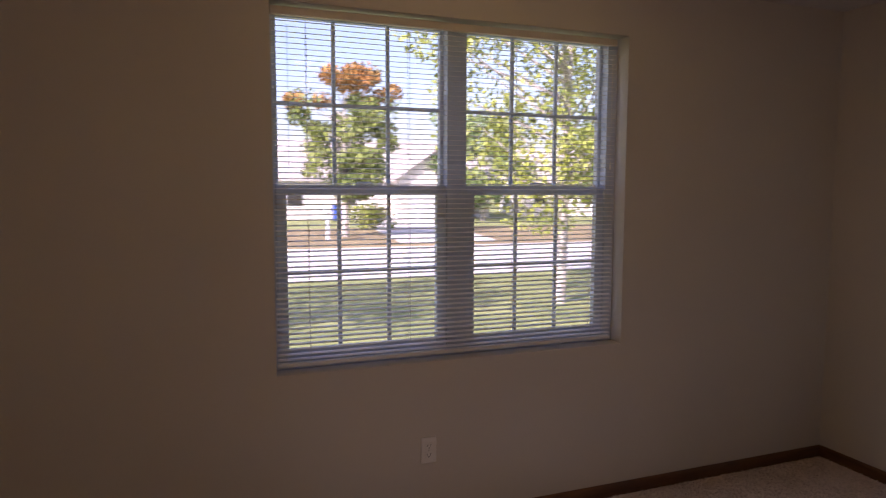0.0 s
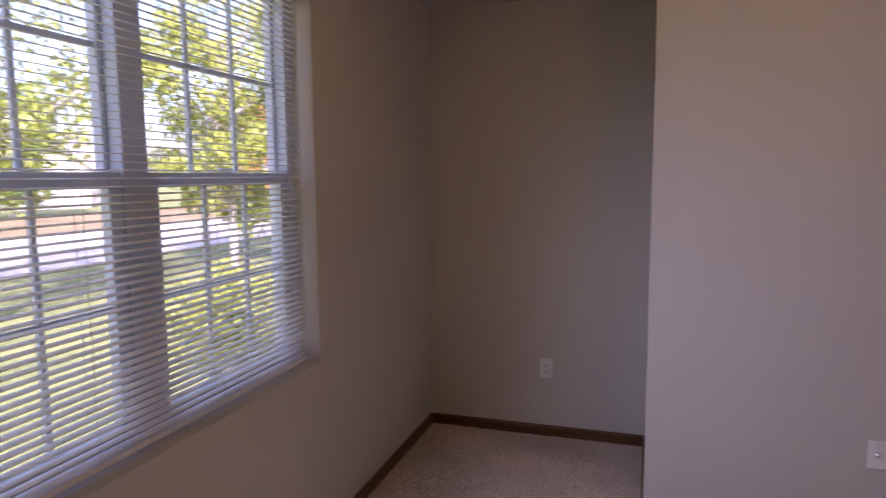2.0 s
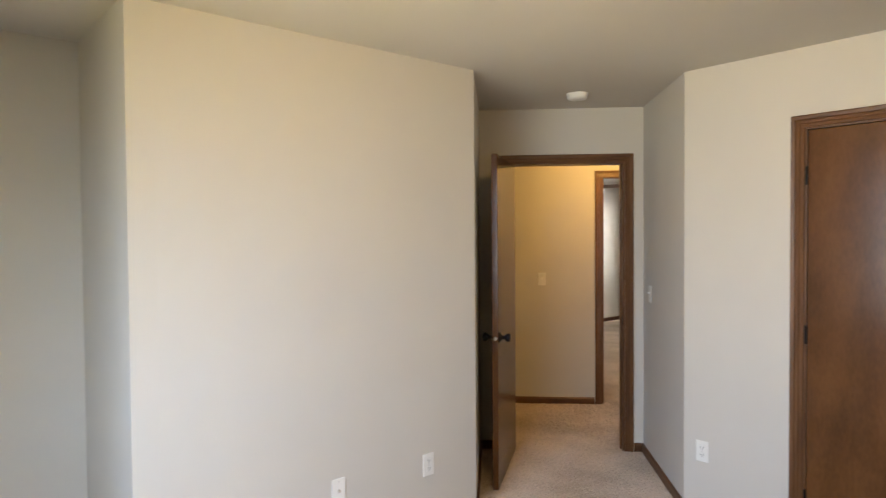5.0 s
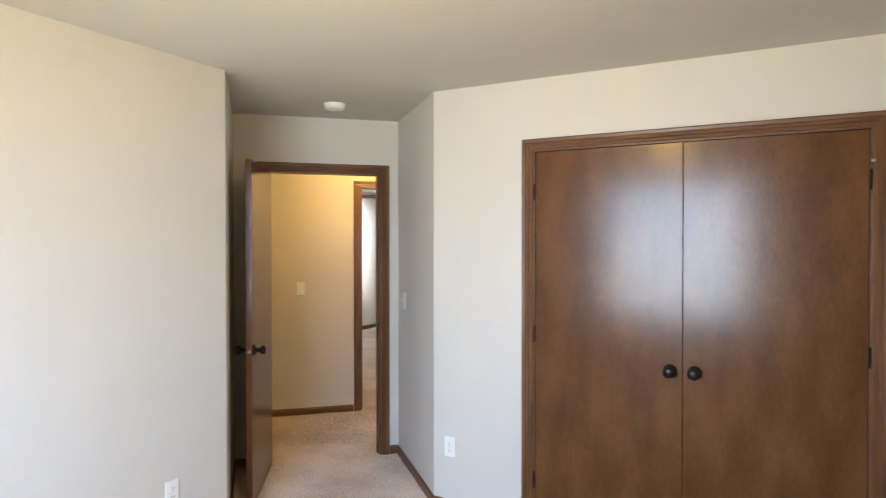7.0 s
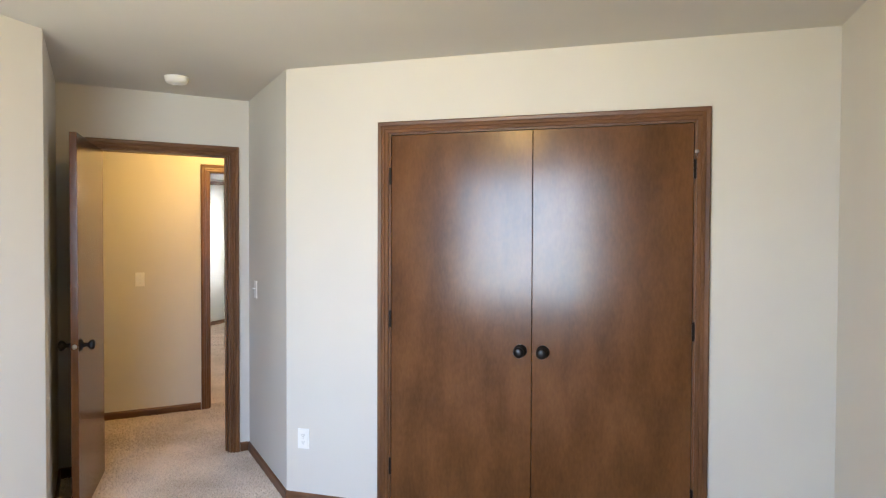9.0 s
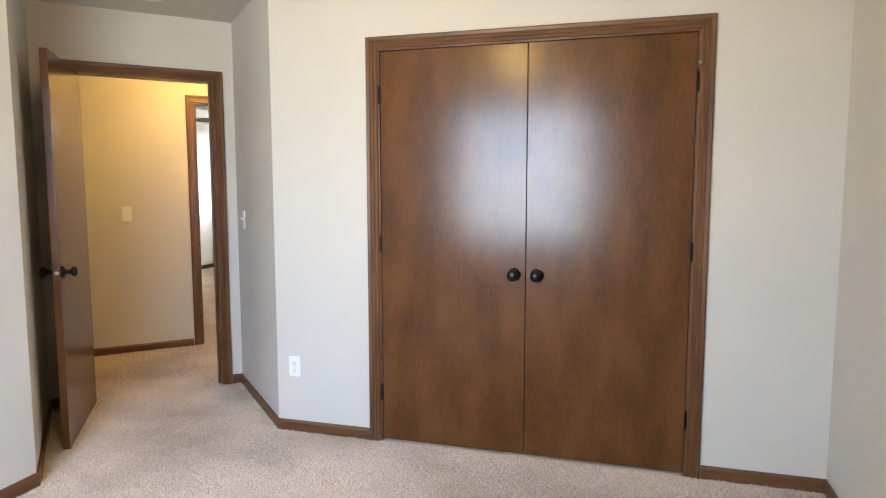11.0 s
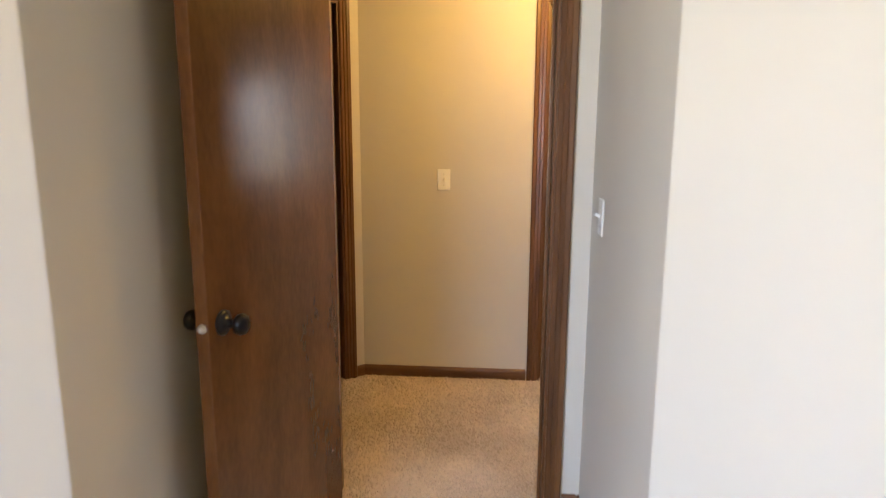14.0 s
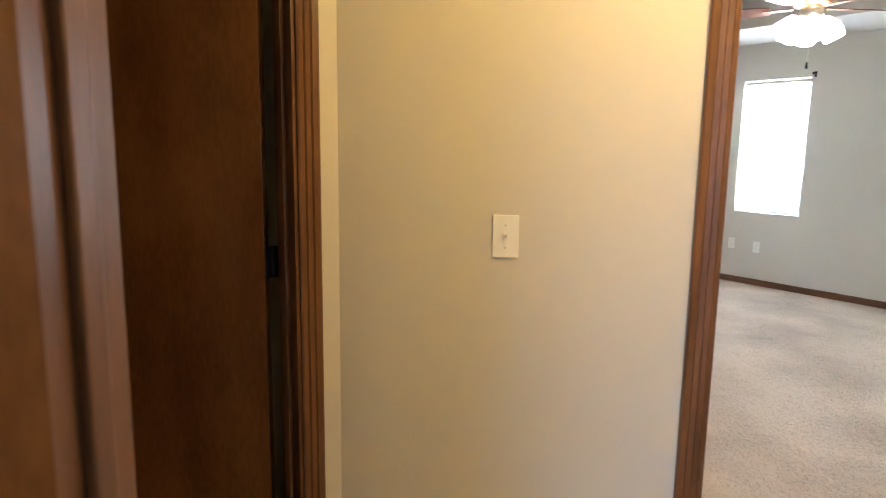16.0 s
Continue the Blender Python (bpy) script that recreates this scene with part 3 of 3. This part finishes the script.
outlet((2.93, YB, 0.41), (0, 1), "white wall plate below the far window")


def vent(y0, y1, z0, z1):
    t = thing("floor_vent", "white steel return-air grille low on the wall", "vent", placed((BX, (y0 + y1) / 2, (z0 + z1) / 2), (-1, 0)))
    w, h = abs(y1 - y0) / 2, (z1 - z0) / 2
    bm = bmesh.new()
    for a, b, c, d in ((-w, -w + 0.028, -h, h), (w - 0.028, w, -h, h), (-w + 0.028, w - 0.028, -h, -h + 0.026), (-w + 0.028, w - 0.028, h - 0.026, h), (-0.006, 0.006, -h + 0.026, h - 0.026)):
        box(bm, a, b, 0.001, 0.013, c, d, 0.003)
    part("frame", bm, vent_white, t)
    # flat sheet whose grey paints the shade seen between the louvres
    part("backing", boxed(-w + 0.02, w - 0.02, 0.0005, 0.002, -h + 0.02, h - 0.02), gap_shade, t, "grey sheet coloured as the shade between the louvres")
    n = 13
    for sx in (-1, 1):
        for i in range(n):
            z = -h + 0.026 + (2 * h - 0.052) * (i + 0.5) / n
            a, b = (0.006, w - 0.028) if sx > 0 else (-w + 0.028, -0.006)
            part("slat", boxed(a, b, -0.004, 0.004, -0.0006, 0.0006, 0, Matrix.Translation((0, 0.007, z)) @ Matrix.Rotation(radians(74), 4, "X")), vent_white, t)
    for x in (-w + 0.014, w - 0.014):
        part("screw", disc(0.003, 0.0015, Matrix.Translation((x, 0.0128, 0))), steel, t)


gap_shade = material("louvre_gap_shade", (0.16, 0.16, 0.17), 0.6, var=0.1, bump=0)
vent_white = material("white_enamel", (0.82, 0.81, 0.80), 0.4, var=0.02, bump=0)
vent(-2.166, -2.586, 0.012, 0.195)

# ---- ceiling things ----
sd = thing("smoke_detector", "round white smoke detector on the ceiling", "smoke detector", pose(-0.732, -3.885, H))
part("base", lathe([(0, 0), (0.068, 0), (0.068, -0.010), (0, -0.010)], 36), plate_white, sd, "", True)
part("cover", lathe([(0.064, -0.010), (0.063, -0.024), (0.054, -0.036), (0.030, -0.040), (0, -0.041)], 36), plate_white, sd, "", True)
part("test_button", lathe([(0.010, -0.040), (0.010, -0.044), (0, -0.045)], 16, Matrix.Translation((0.02, 0, 0.0005))), plate_white, sd)


def dome_lamp(x, y, label):
    t = thing("ceiling_lamp", label, "ceiling lamp", pose(x, y, H))
    part("pan", lathe([(0, 0), (0.15, 0), (0.155, -0.012), (0.145, -0.025), (0, -0.025)], 36), cream, t, "", True)
    g = part("shade", lathe([(0.14, -0.026), (0.135, -0.055), (0.105, -0.085), (0.06, -0.10), (0, -0.105)], 36), lit_glass, t, "lit frosted glass bowl", True)
    g.visible_shadow = False
    part("finial", lathe([(0, -0.105), (0.008, -0.107), (0.006, -0.118), (0, -0.122)], 12), steel, t)


dome_lamp(-2.42, -1.95, "flush ceiling lamp with a lit frosted glass bowl")
dome_lamp(-0.36, -4.985, "flush hall ceiling lamp with a lit frosted bowl")


bronze = material("brushed_bronze", (0.32, 0.20, 0.12), 0.35, 0.9, var=0.1, bump=0.02)


def ceiling_fan(x, y, z):
    t = thing("ceiling_fan", "ceiling fan with brown blades and lit glass shades", "ceiling fan", pose(x, y, z))
    top = H + 0.27 - z
    part("canopy", lathe([(0, top), (0.065, top), (0.06, top - 0.04), (0.02, top - 0.07), (0, top - 0.07)], 24), black_metal, t, "", True)
    part("downrod", lathe([(0, top - 0.06), (0.012, top - 0.06), (0.012, 0.24), (0, 0.24)], 12), black_metal, t)
    part("motor", lathe([(0, 0.26), (0.05, 0.26), (0.10, 0.24), (0.12, 0.20), (0.12, 0.16), (0.09, 0.13), (0.05, 0.12), (0, 0.12)], 32), bronze, t, "", True)
    part("light_hub", lathe([(0, 0.125), (0.055, 0.12), (0.06, 0.07), (0.03, 0.045), (0, 0.04)], 24), steel, t, "", True)
    for i in range(5):
        m = Matrix.Rotation(radians(72 * i + 22), 4, "Z")
        bm = bmesh.new()
        pts = [(0.20, -0.045), (0.30, -0.060), (0.58, -0.070), (0.64, -0.055), (0.66, 0), (0.64, 0.055), (0.58, 0.070), (0.30, 0.060), (0.20, 0.045)]
        lo = [bm.verts.new((a, b, -0.003)) for a, b in pts]
        hi = [bm.verts.new((a, b, 0.003)) for a, b in pts]
        bm.faces.new(lo)
        bm.faces.new(hi)
        for k in range(len(pts)):
            j = (k + 1) % len(pts)
            bm.faces.new((lo[k], lo[j], hi[j], hi[k]))
        bmesh.ops.transform(bm, matrix=m @ Matrix.Translation((0, 0, 0.118)) @ Matrix.Rotation(radians(12), 4, "X"), verts=bm.verts)
        b = part("blade", bm, fan_wood, t, "dark brown wooden blade")
        part("blade_arm", boxed(0.09, 0.24, -0.014, 0.014, 0.113, 0.121, 0.002, m), bronze, b)
    for i in range(4):
        m = Matrix.Rotation(radians(90 * i + 35), 4, "Z") @ Matrix.Translation((0.062, 0, 0.065)) @ Matrix.Rotation(radians(-28), 4, "Y")
        s = part("lamp_shade", lathe([(0.020, 0), (0.034, -0.02), (0.052, -0.05), (0.058, -0.085), (0.052, -0.12), (0.046, -0.13), (0.044, -0.12), (0, -0.03)], 20, m), fan_glass, t, "lit frosted glass shade", True)
    part("pull_chain", boxed(-0.0015, 0.0015, -0.0015, 0.0015, -0.16, 0.045), steel, t)
    part("pull", lathe([(0, -0.20), (0.007, -0.195), (0.006, -0.165), (0, -0.16)], 10), black_metal, t, "", True)


ceiling_fan(1.046, -7.632, 2.01)


# ---- outside ----
GZ = -0.6
gm = bmesh.new()
box(gm, -600, 600, -600, 600, GZ - 0.5, GZ)
tagged(part("ground", gm, grass), "sunlit green lawn going yellow in places", "ground", kind="structure")


def strip(name, pts, z, mat, label, category):
    bm = bmesh.new()
    top = [bm.verts.new((x, y, z)) for x, y in pts]
    low = [bm.verts.new((x, y, GZ - 0.1)) for x, y in pts]
    bm.faces.new(top)
    n = len(pts)
    for i in range(n):
        bm.faces.new((top[i], low[i], low[(i + 1) % n], top[(i + 1) % n]))
    return tagged(part(name, bm, mat), label, category, kind="structure")


strip("road", [(-60, 13.0), (70, 11.0), (70, 18.5), (-60, 21.5)], GZ + 0.02, concrete, "pale concrete street in full sun", "road")
strip("verge", [(-60, 21.5), (70, 18.5), (70, 30), (-60, 33)], GZ + 0.03, drygrass, "dry tan lawn across the street", "lawn")
strip("driveway", [(4.0, 21.0), (8.0, 20.8), (13.0, 46), (7.5, 46)], GZ + 0.05, concrete, "pale concrete driveway across the street", "driveway")


def leaves(bm, centre, radius, count, size, rng, squash=1.0, droop=0.0):
    for _ in range(count):
        while True:
            p = Vector((rng.uniform(-1, 1), rng.uniform(-1, 1), rng.uniform(-1, 1)))
            if 0.15 < p.length < 1:
                break
        c = Vector(centre) + Vector((p.x * radius, p.y * radius, p.z * radius * squash))
        r = Euler((rng.uniform(0, 6.3), rng.uniform(0, 6.3), rng.uniform(0, 6.3))).to_matrix()
        s = size * rng.uniform(0.6, 1.3)
        q = [r @ Vector(v) * s + c for v in ((-0.5, 0, 0), (0, -0.32, 0.05), (0.6, 0, 0), (0, 0.32, 0.05))]
        bm.append(q)


def leaf_mesh(name, quads, mat, parent):
    v = [tuple(p) for q in quads for p in q]
    me = bpy.data.meshes.new(name)
    me.from_pydata(v, [], [(4 * i, 4 * i + 1, 4 * i + 2, 4 * i + 3) for i in range(len(quads))])
    me.materials.append(mat)
    ob = new(name, me)
    ob.parent = parent
    ob["kind"] = "stuff"
    return ob


def limb(bm, a, b, r0, r1, seg=8):
    a, b = Vector(a), Vector(b)
    rot = (b - a).to_track_quat("Z", "Y").to_matrix().to_4x4()
    bmesh.ops.create_cone(bm, cap_ends=True, segments=seg, radius1=r0, radius2=r1, depth=(b - a).length, matrix=Matrix.Translation((a + b) / 2) @ rot)


def tree(x, y, height, spread, mat, label, seed, clumps=40, per=160, size=0.10, low=0.3, trunk=0.14, squash=0.8, lean=(0, 0), top=None):
    rng = random.Random(seed)
    t = thing("tree", label, "tree", pose(x, y, GZ))
    bm = bmesh.new()
    limb(bm, (0, 0, -0.05), (lean[0] * 0.5, lean[1] * 0.5, height * 0.5), trunk, trunk * 0.7, 12)
    limb(bm, (lean[0] * 0.5, lean[1] * 0.5, height * 0.48), (lean[0], lean[1], height * 0.92), trunk * 0.7, 0.03)
    tops = []
    for i in range(clumps):
        f = low + (1 - low) * (i + 0.5) / clumps
        w = spread * (math.sin(math.pi * min(1, 0.18 + 0.82 * (1 - (f - low) / (1 - low)) ** 0.8)) * 0.6 + 0.45) * rng.uniform(0.35, 1.0)
        ang = rng.uniform(0, 6.28)
        base = Vector((lean[0] * f, lean[1] * f, height * max(0.25, f - 0.14)))
        tip = Vector((lean[0] * f + w * math.cos(ang), lean[1] * f + w * math.sin(ang), height * f + rng.uniform(-0.2, 0.4)))
        limb(bm, base, tip, 0.035, 0.008, 5)
        tops.append(tip)
    part("trunk", bm, bark, t, "pale bark trunk with limbs")
    quads, turned = [], []
    for p in tops:
        some = turned if top and p.z > height * rng.uniform(0.76, 0.98) else quads
        leaves(some, p, rng.uniform(0.55, 1.0) * spread * 0.36, int(per * rng.uniform(0.6, 1.2)), size, rng, squash)
    leaf_mesh("crown", quads, mat, t)
    if turned:
        leaf_mesh("crown_top", turned, top, t)
    return t


tree(3.0, 7.8, 7.6, 2.8, leaf_green, "birch with sunlit yellow-green leaves before the window", 3, clumps=64, per=250, size=0.105, low=0.25, trunk=0.10, lean=(0.3, 0.2))
tree(9.5, 8.2, 6.0, 2.2, leaf_green, "young tree with yellow-green autumn leaves beside the lawn", 8, clumps=54, per=240, size=0.13, low=0.2, trunk=0.09)
tree(2.75, 25.5, 6.9, 2.1, leaf_maple, "maple turning orange over green across the street", 5, clumps=54, per=170, size=0.22, low=0.25, trunk=0.16, top=leaf_autumn)
# never in view; added for the shadow band it throws on the lawn
tree(-6.4, 5.4, 7.0, 1.9, leaf_green, "unseen lawn tree beside the house, added to cast shade on the grass", 17, clumps=40, per=110, size=0.16, low=0.4, trunk=0.12)
tree(7.5, 4.4, 7.2, 1.35, leaf_maple, "dense green tree close beside the house", 31, clumps=60, per=170, size=0.11, low=0.1, trunk=0.13)
tree(15.0, 38.0, 7.0, 3.4, leaf_dark, "dark green tree beside a house across the street", 11, clumps=36, per=120, size=0.34, low=0.15, trunk=0.2)
tree(23.0, 32.0, 6.5, 3.2, leaf_dark, "broad green tree on the far lawn", 12, clumps=36, per=120, size=0.34, low=0.12, trunk=0.2)
tree(36.0, 24.0, 7.0, 3.4, leaf_autumn, "tree with yellowing leaves on the far lawn", 13, clumps=36, per=120, size=0.34, low=0.15, trunk=0.2)
tree(-12.0, 36.0, 7.5, 3.4, leaf_dark, "green tree behind the maple", 14, clumps=36, per=120, size=0.34, low=0.12, trunk=0.2)
tree(48.0, 12.0, 7.0, 3.6, leaf_dark, "green tree along the street", 15, clumps=36, per=120, size=0.36, low=0.12, trunk=0.2)


def bush(x, y, r, h, mat, label, seed, n=2600, size=0.07):
    rng = random.Random(seed)
    t = thing("bush", label, "bush", pose(x, y, GZ))
    bm = bmesh.new()
    for i in range(9):
        a = i * 0.7
        limb(bm, (0.05 * math.cos(a), 0.05 * math.sin(a), 0), (r * 0.6 * math.cos(a), r * 0.6 * math.sin(a), h * rng.uniform(0.6, 0.95)), 0.014, 0.004, 5)
    part("stems", bm, bark, t)
    quads = []
    for i in range(14):
        a = rng.uniform(0, 6.28)
        d = r * rng.uniform(0.1, 0.75)
        leaves(quads, (d * math.cos(a), d * math.sin(a), h * rng.uniform(0.3, 0.85)), r * 0.42, n // 14, size, rng, 0.8)
    leaf_mesh("foliage", quads, mat, t)


bush(2.0, 2.9, 0.75, 1.25, leaf_green, "sunlit green shrub below the window", 21)
bush(5.0, 30.0, 1.3, 1.2, leaf_green, "low yellow shrub across the street", 22, 1600, 0.16)


def house(x, y, w, d, wall_h, roof_h, turn, label, seed):
    t = thing("house", label, "house", pose(x, y, GZ, 0, 0, turn))
    bm = boxed(-w / 2, w / 2, -d / 2, d / 2, -0.1, wall_h)
    g = [bm.verts.new(v) for v in ((-w / 2, -d / 2, wall_h), (-w / 2, d / 2, wall_h), (-w / 2, 0, wall_h + roof_h))]
    bm.faces.new(g)
    g = [bm.verts.new(v) for v in ((w / 2, -d / 2, wall_h), (w / 2, d / 2, wall_h), (w / 2, 0, wall_h + roof_h))]
    bm.faces.new(g)
    wl = part("wall", bm, siding, t)
    o = 0.4
    s = roof_h / (d / 2)
    for k in (-1, 1):
        rb = bmesh.new()
        v = [(-w / 2 - o, k * (d / 2 + o), wall_h - s * o), (w / 2 + o, k * (d / 2 + o), wall_h - s * o), (w / 2 + o, 0, wall_h + roof_h), (-w / 2 - o, 0, wall_h + roof_h)]
        lo = [rb.verts.new(q) for q in v]
        hi = [rb.verts.new((q[0], q[1], q[2] + 0.15)) for q in v]
        rb.faces.new(lo)
        rb.faces.new(hi)
        for i in range(4):
            rb.faces.new((lo[i], lo[(i + 1) % 4], hi[(i + 1) % 4], hi[i]))
        part("roof", rb, roofing, t, "grey shingle roof slope")
    # a gabled wing towards the street
    gw = w * 0.32
    gb = boxed(-gw / 2, gw / 2, -d / 2 - 2.2, -d / 2, -0.1, wall_h, m=Matrix.Translation((w * 0.2, 0, 0)))
    tri = [gb.verts.new(v) for v in ((w * 0.2 - gw / 2, -d / 2 - 2.2, wall_h), (w * 0.2 + gw / 2, -d / 2 - 2.2, wall_h), (w * 0.2, -d / 2 - 2.2, wall_h + roof_h * 0.7))]
    gb.faces.new(tri)
    part("gable_wing", gb, siding, t)
    for k in (-1, 1):
        rb = bmesh.new()
        cx = w * 0.2
        v = [(cx + k * (gw / 2 + o), -d / 2 - 2.6, wall_h - o * 0.6), (cx, -d / 2 - 2.6, wall_h + roof_h * 0.7), (cx, 0, wall_h + roof_h * 0.7), (cx + k * (gw / 2 + o), 0, wall_h - o * 0.6)]
        lo = [rb.verts.new(q) for q in v]
        hi = [rb.verts.new((q[0], q[1], q[2] + 0.14)) for q in v]
        rb.faces.new(lo)
        rb.faces.new(hi)
        for i in range(4):
            rb.faces.new((lo[i], lo[(i + 1) % 4], hi[(i + 1) % 4], hi[i]))
        part("roof", rb, roofing, t, "grey shingle gable roof")
    part("garage_door", boxed(w * 0.2 - gw * 0.38, w * 0.2 + gw * 0.38, -d / 2 - 2.24, -d / 2 - 2.19, 0, 2.2, 0.01), vinyl, t, "white panelled garage door")
    for x0 in (-w * 0.36, -w * 0.14):
        wn_ = part("window", boxed(x0 - 0.6, x0 + 0.6, -d / 2 - 0.05, -d / 2 + 0.02, 0.9, 2.2), vinyl, t, "white framed house window")
        part("pane", boxed(x0 - 0.52, x0 + 0.52, -d / 2 - 0.07, -d / 2 - 0.045, 0.98, 2.12), slot_dark, wn_)


house(9.0, 47, 17, 9, 2.9, 2.8, 0, "single-storey pale house with grey gabled roof", 1)
house(30, 46, 17, 9, 2.9, 2.6, -20, "single-storey pale house across the street", 2)
house(-14, 52, 16, 9, 2.9, 2.6, 6, "single-storey house behind the maple", 3)
house(52, 26, 17, 9, 2.9, 2.6, -50, "pale house further along the street", 4)

post = thing("mailbox", "white wooden mailbox post beside the street", "mailbox", pose(1.6, 23.5, GZ))
part("post", boxed(-0.06, 0.06, -0.06, 0.06, -0.05, 1.15, 0.01), vinyl, post)
part("box", boxed(-0.12, 0.12, -0.28, 0.28, 1.15, 1.42, 0.05), vinyl, post)
# a blue object not made out; the wheeled-bin shape is made up
blue_ob = thing("blue_object", "blue object of unknown kind across the street, built in a bin's shape", "bin", pose(5.2, 38.5, GZ))
part("body", boxed(-0.45, 0.45, -0.4, 0.4, 0.1, 1.05, 0.05), blue_paint, blue_ob)
part("lid", boxed(-0.48, 0.48, -0.44, 0.42, 1.05, 1.14, 0.03), blue_paint, blue_ob)
for x in (-0.35, 0.35):
    part("wheel", lathe([(0, -0.04), (0.13, -0.04), (0.13, 0.04), (0, 0.04)], 16, Matrix.Translation((x, 0.35, 0.13)) @ Matrix.Rotation(radians(90), 4, "Y")), slot_dark, blue_ob)


# ---- carpet pile ----
def pile(name, poly, density, size, seed, label, tall=1.0):
    """Short leaning tufts over a plan polygon, joined."""
    rng = np.random.default_rng(seed)
    p = np.array(poly)
    lo, hi = p.min(0), p.max(0)
    n = int((hi - lo).prod() * density)
    q = lo + rng.random((n, 2)) * (hi - lo)
    inside = np.zeros(n, bool)
    for (x0, y0), (x1, y1) in zip(poly, poly[1:] + poly[:1]):
        if y0 != y1:
            inside ^= ((y0 > q[:, 1]) != (y1 > q[:, 1])) & (q[:, 0] < (x1 - x0) * (q[:, 1] - y0) / (y1 - y0) + x0)
    q = q[inside]
    n = len(q)
    a = rng.random(n) * 6.283
    r = size * rng.uniform(0.55, 1.0, n)
    v = np.zeros((n, 4, 3))
    for k in range(3):
        v[:, k, 0] = q[:, 0] + r * np.cos(a + 2.094 * k)
        v[:, k, 1] = q[:, 1] + r * np.sin(a + 2.094 * k)
        v[:, k, 2] = -0.002
    v[:, 3, :2] = q + rng.normal(0, size * 0.6, (n, 2))
    v[:, 3, 2] = tall * size * rng.uniform(0.5, 1.2, n)
    i = 4 * np.arange(n)
    f = np.stack([np.stack([i + k, i + (k + 1) % 3, i + 3], 1) for k in range(3)], 1).reshape(-1, 3)
    me = bpy.data.meshes.new(name)
    me.from_pydata(v.reshape(-1, 3).tolist(), [], f.tolist())
    me.materials.append(carpet)
    return tagged(new(name, me), label, "carpet", kind="stuff")


pile("carpet_pile", [(XW, YS), (V2.x, V2.y), door_plan(0, 0.115), door_plan(0, 0), door_plan(0.13, 0), door_plan(0.13, 0.12), door_plan(0.91, 0.12), door_plan(0.91, 0), door_plan(U1, 0), (BX, BY), (BX, AL), (0, AL), (0, 0), (XW, 0)], 11000, 0.0085, 1, "tufted beige carpet pile of the bedroom")
pile("carpet_pile", [door_plan(-1.1, 0.12), door_plan(1.3, 0.12), (HX, -4.0), (HX, -4.734), door_plan(0.08, 1.265), door_plan(0.08, 1.42), door_plan(-0.73, 1.42), door_plan(-0.73, 1.265), door_plan(-1.1, 1.265)], 11000, 0.0085, 2, "tufted beige carpet pile of the hall")
pile("carpet_pile", [door_plan(-0.73, 1.40), door_plan(1.0, 1.40), (3.4, -4.9), (3.4, -10.4), (-0.55, -10.4), (-0.55, -6.1)], 8000, 0.010, 3, "tufted beige carpet pile of the next bedroom", 0.3)
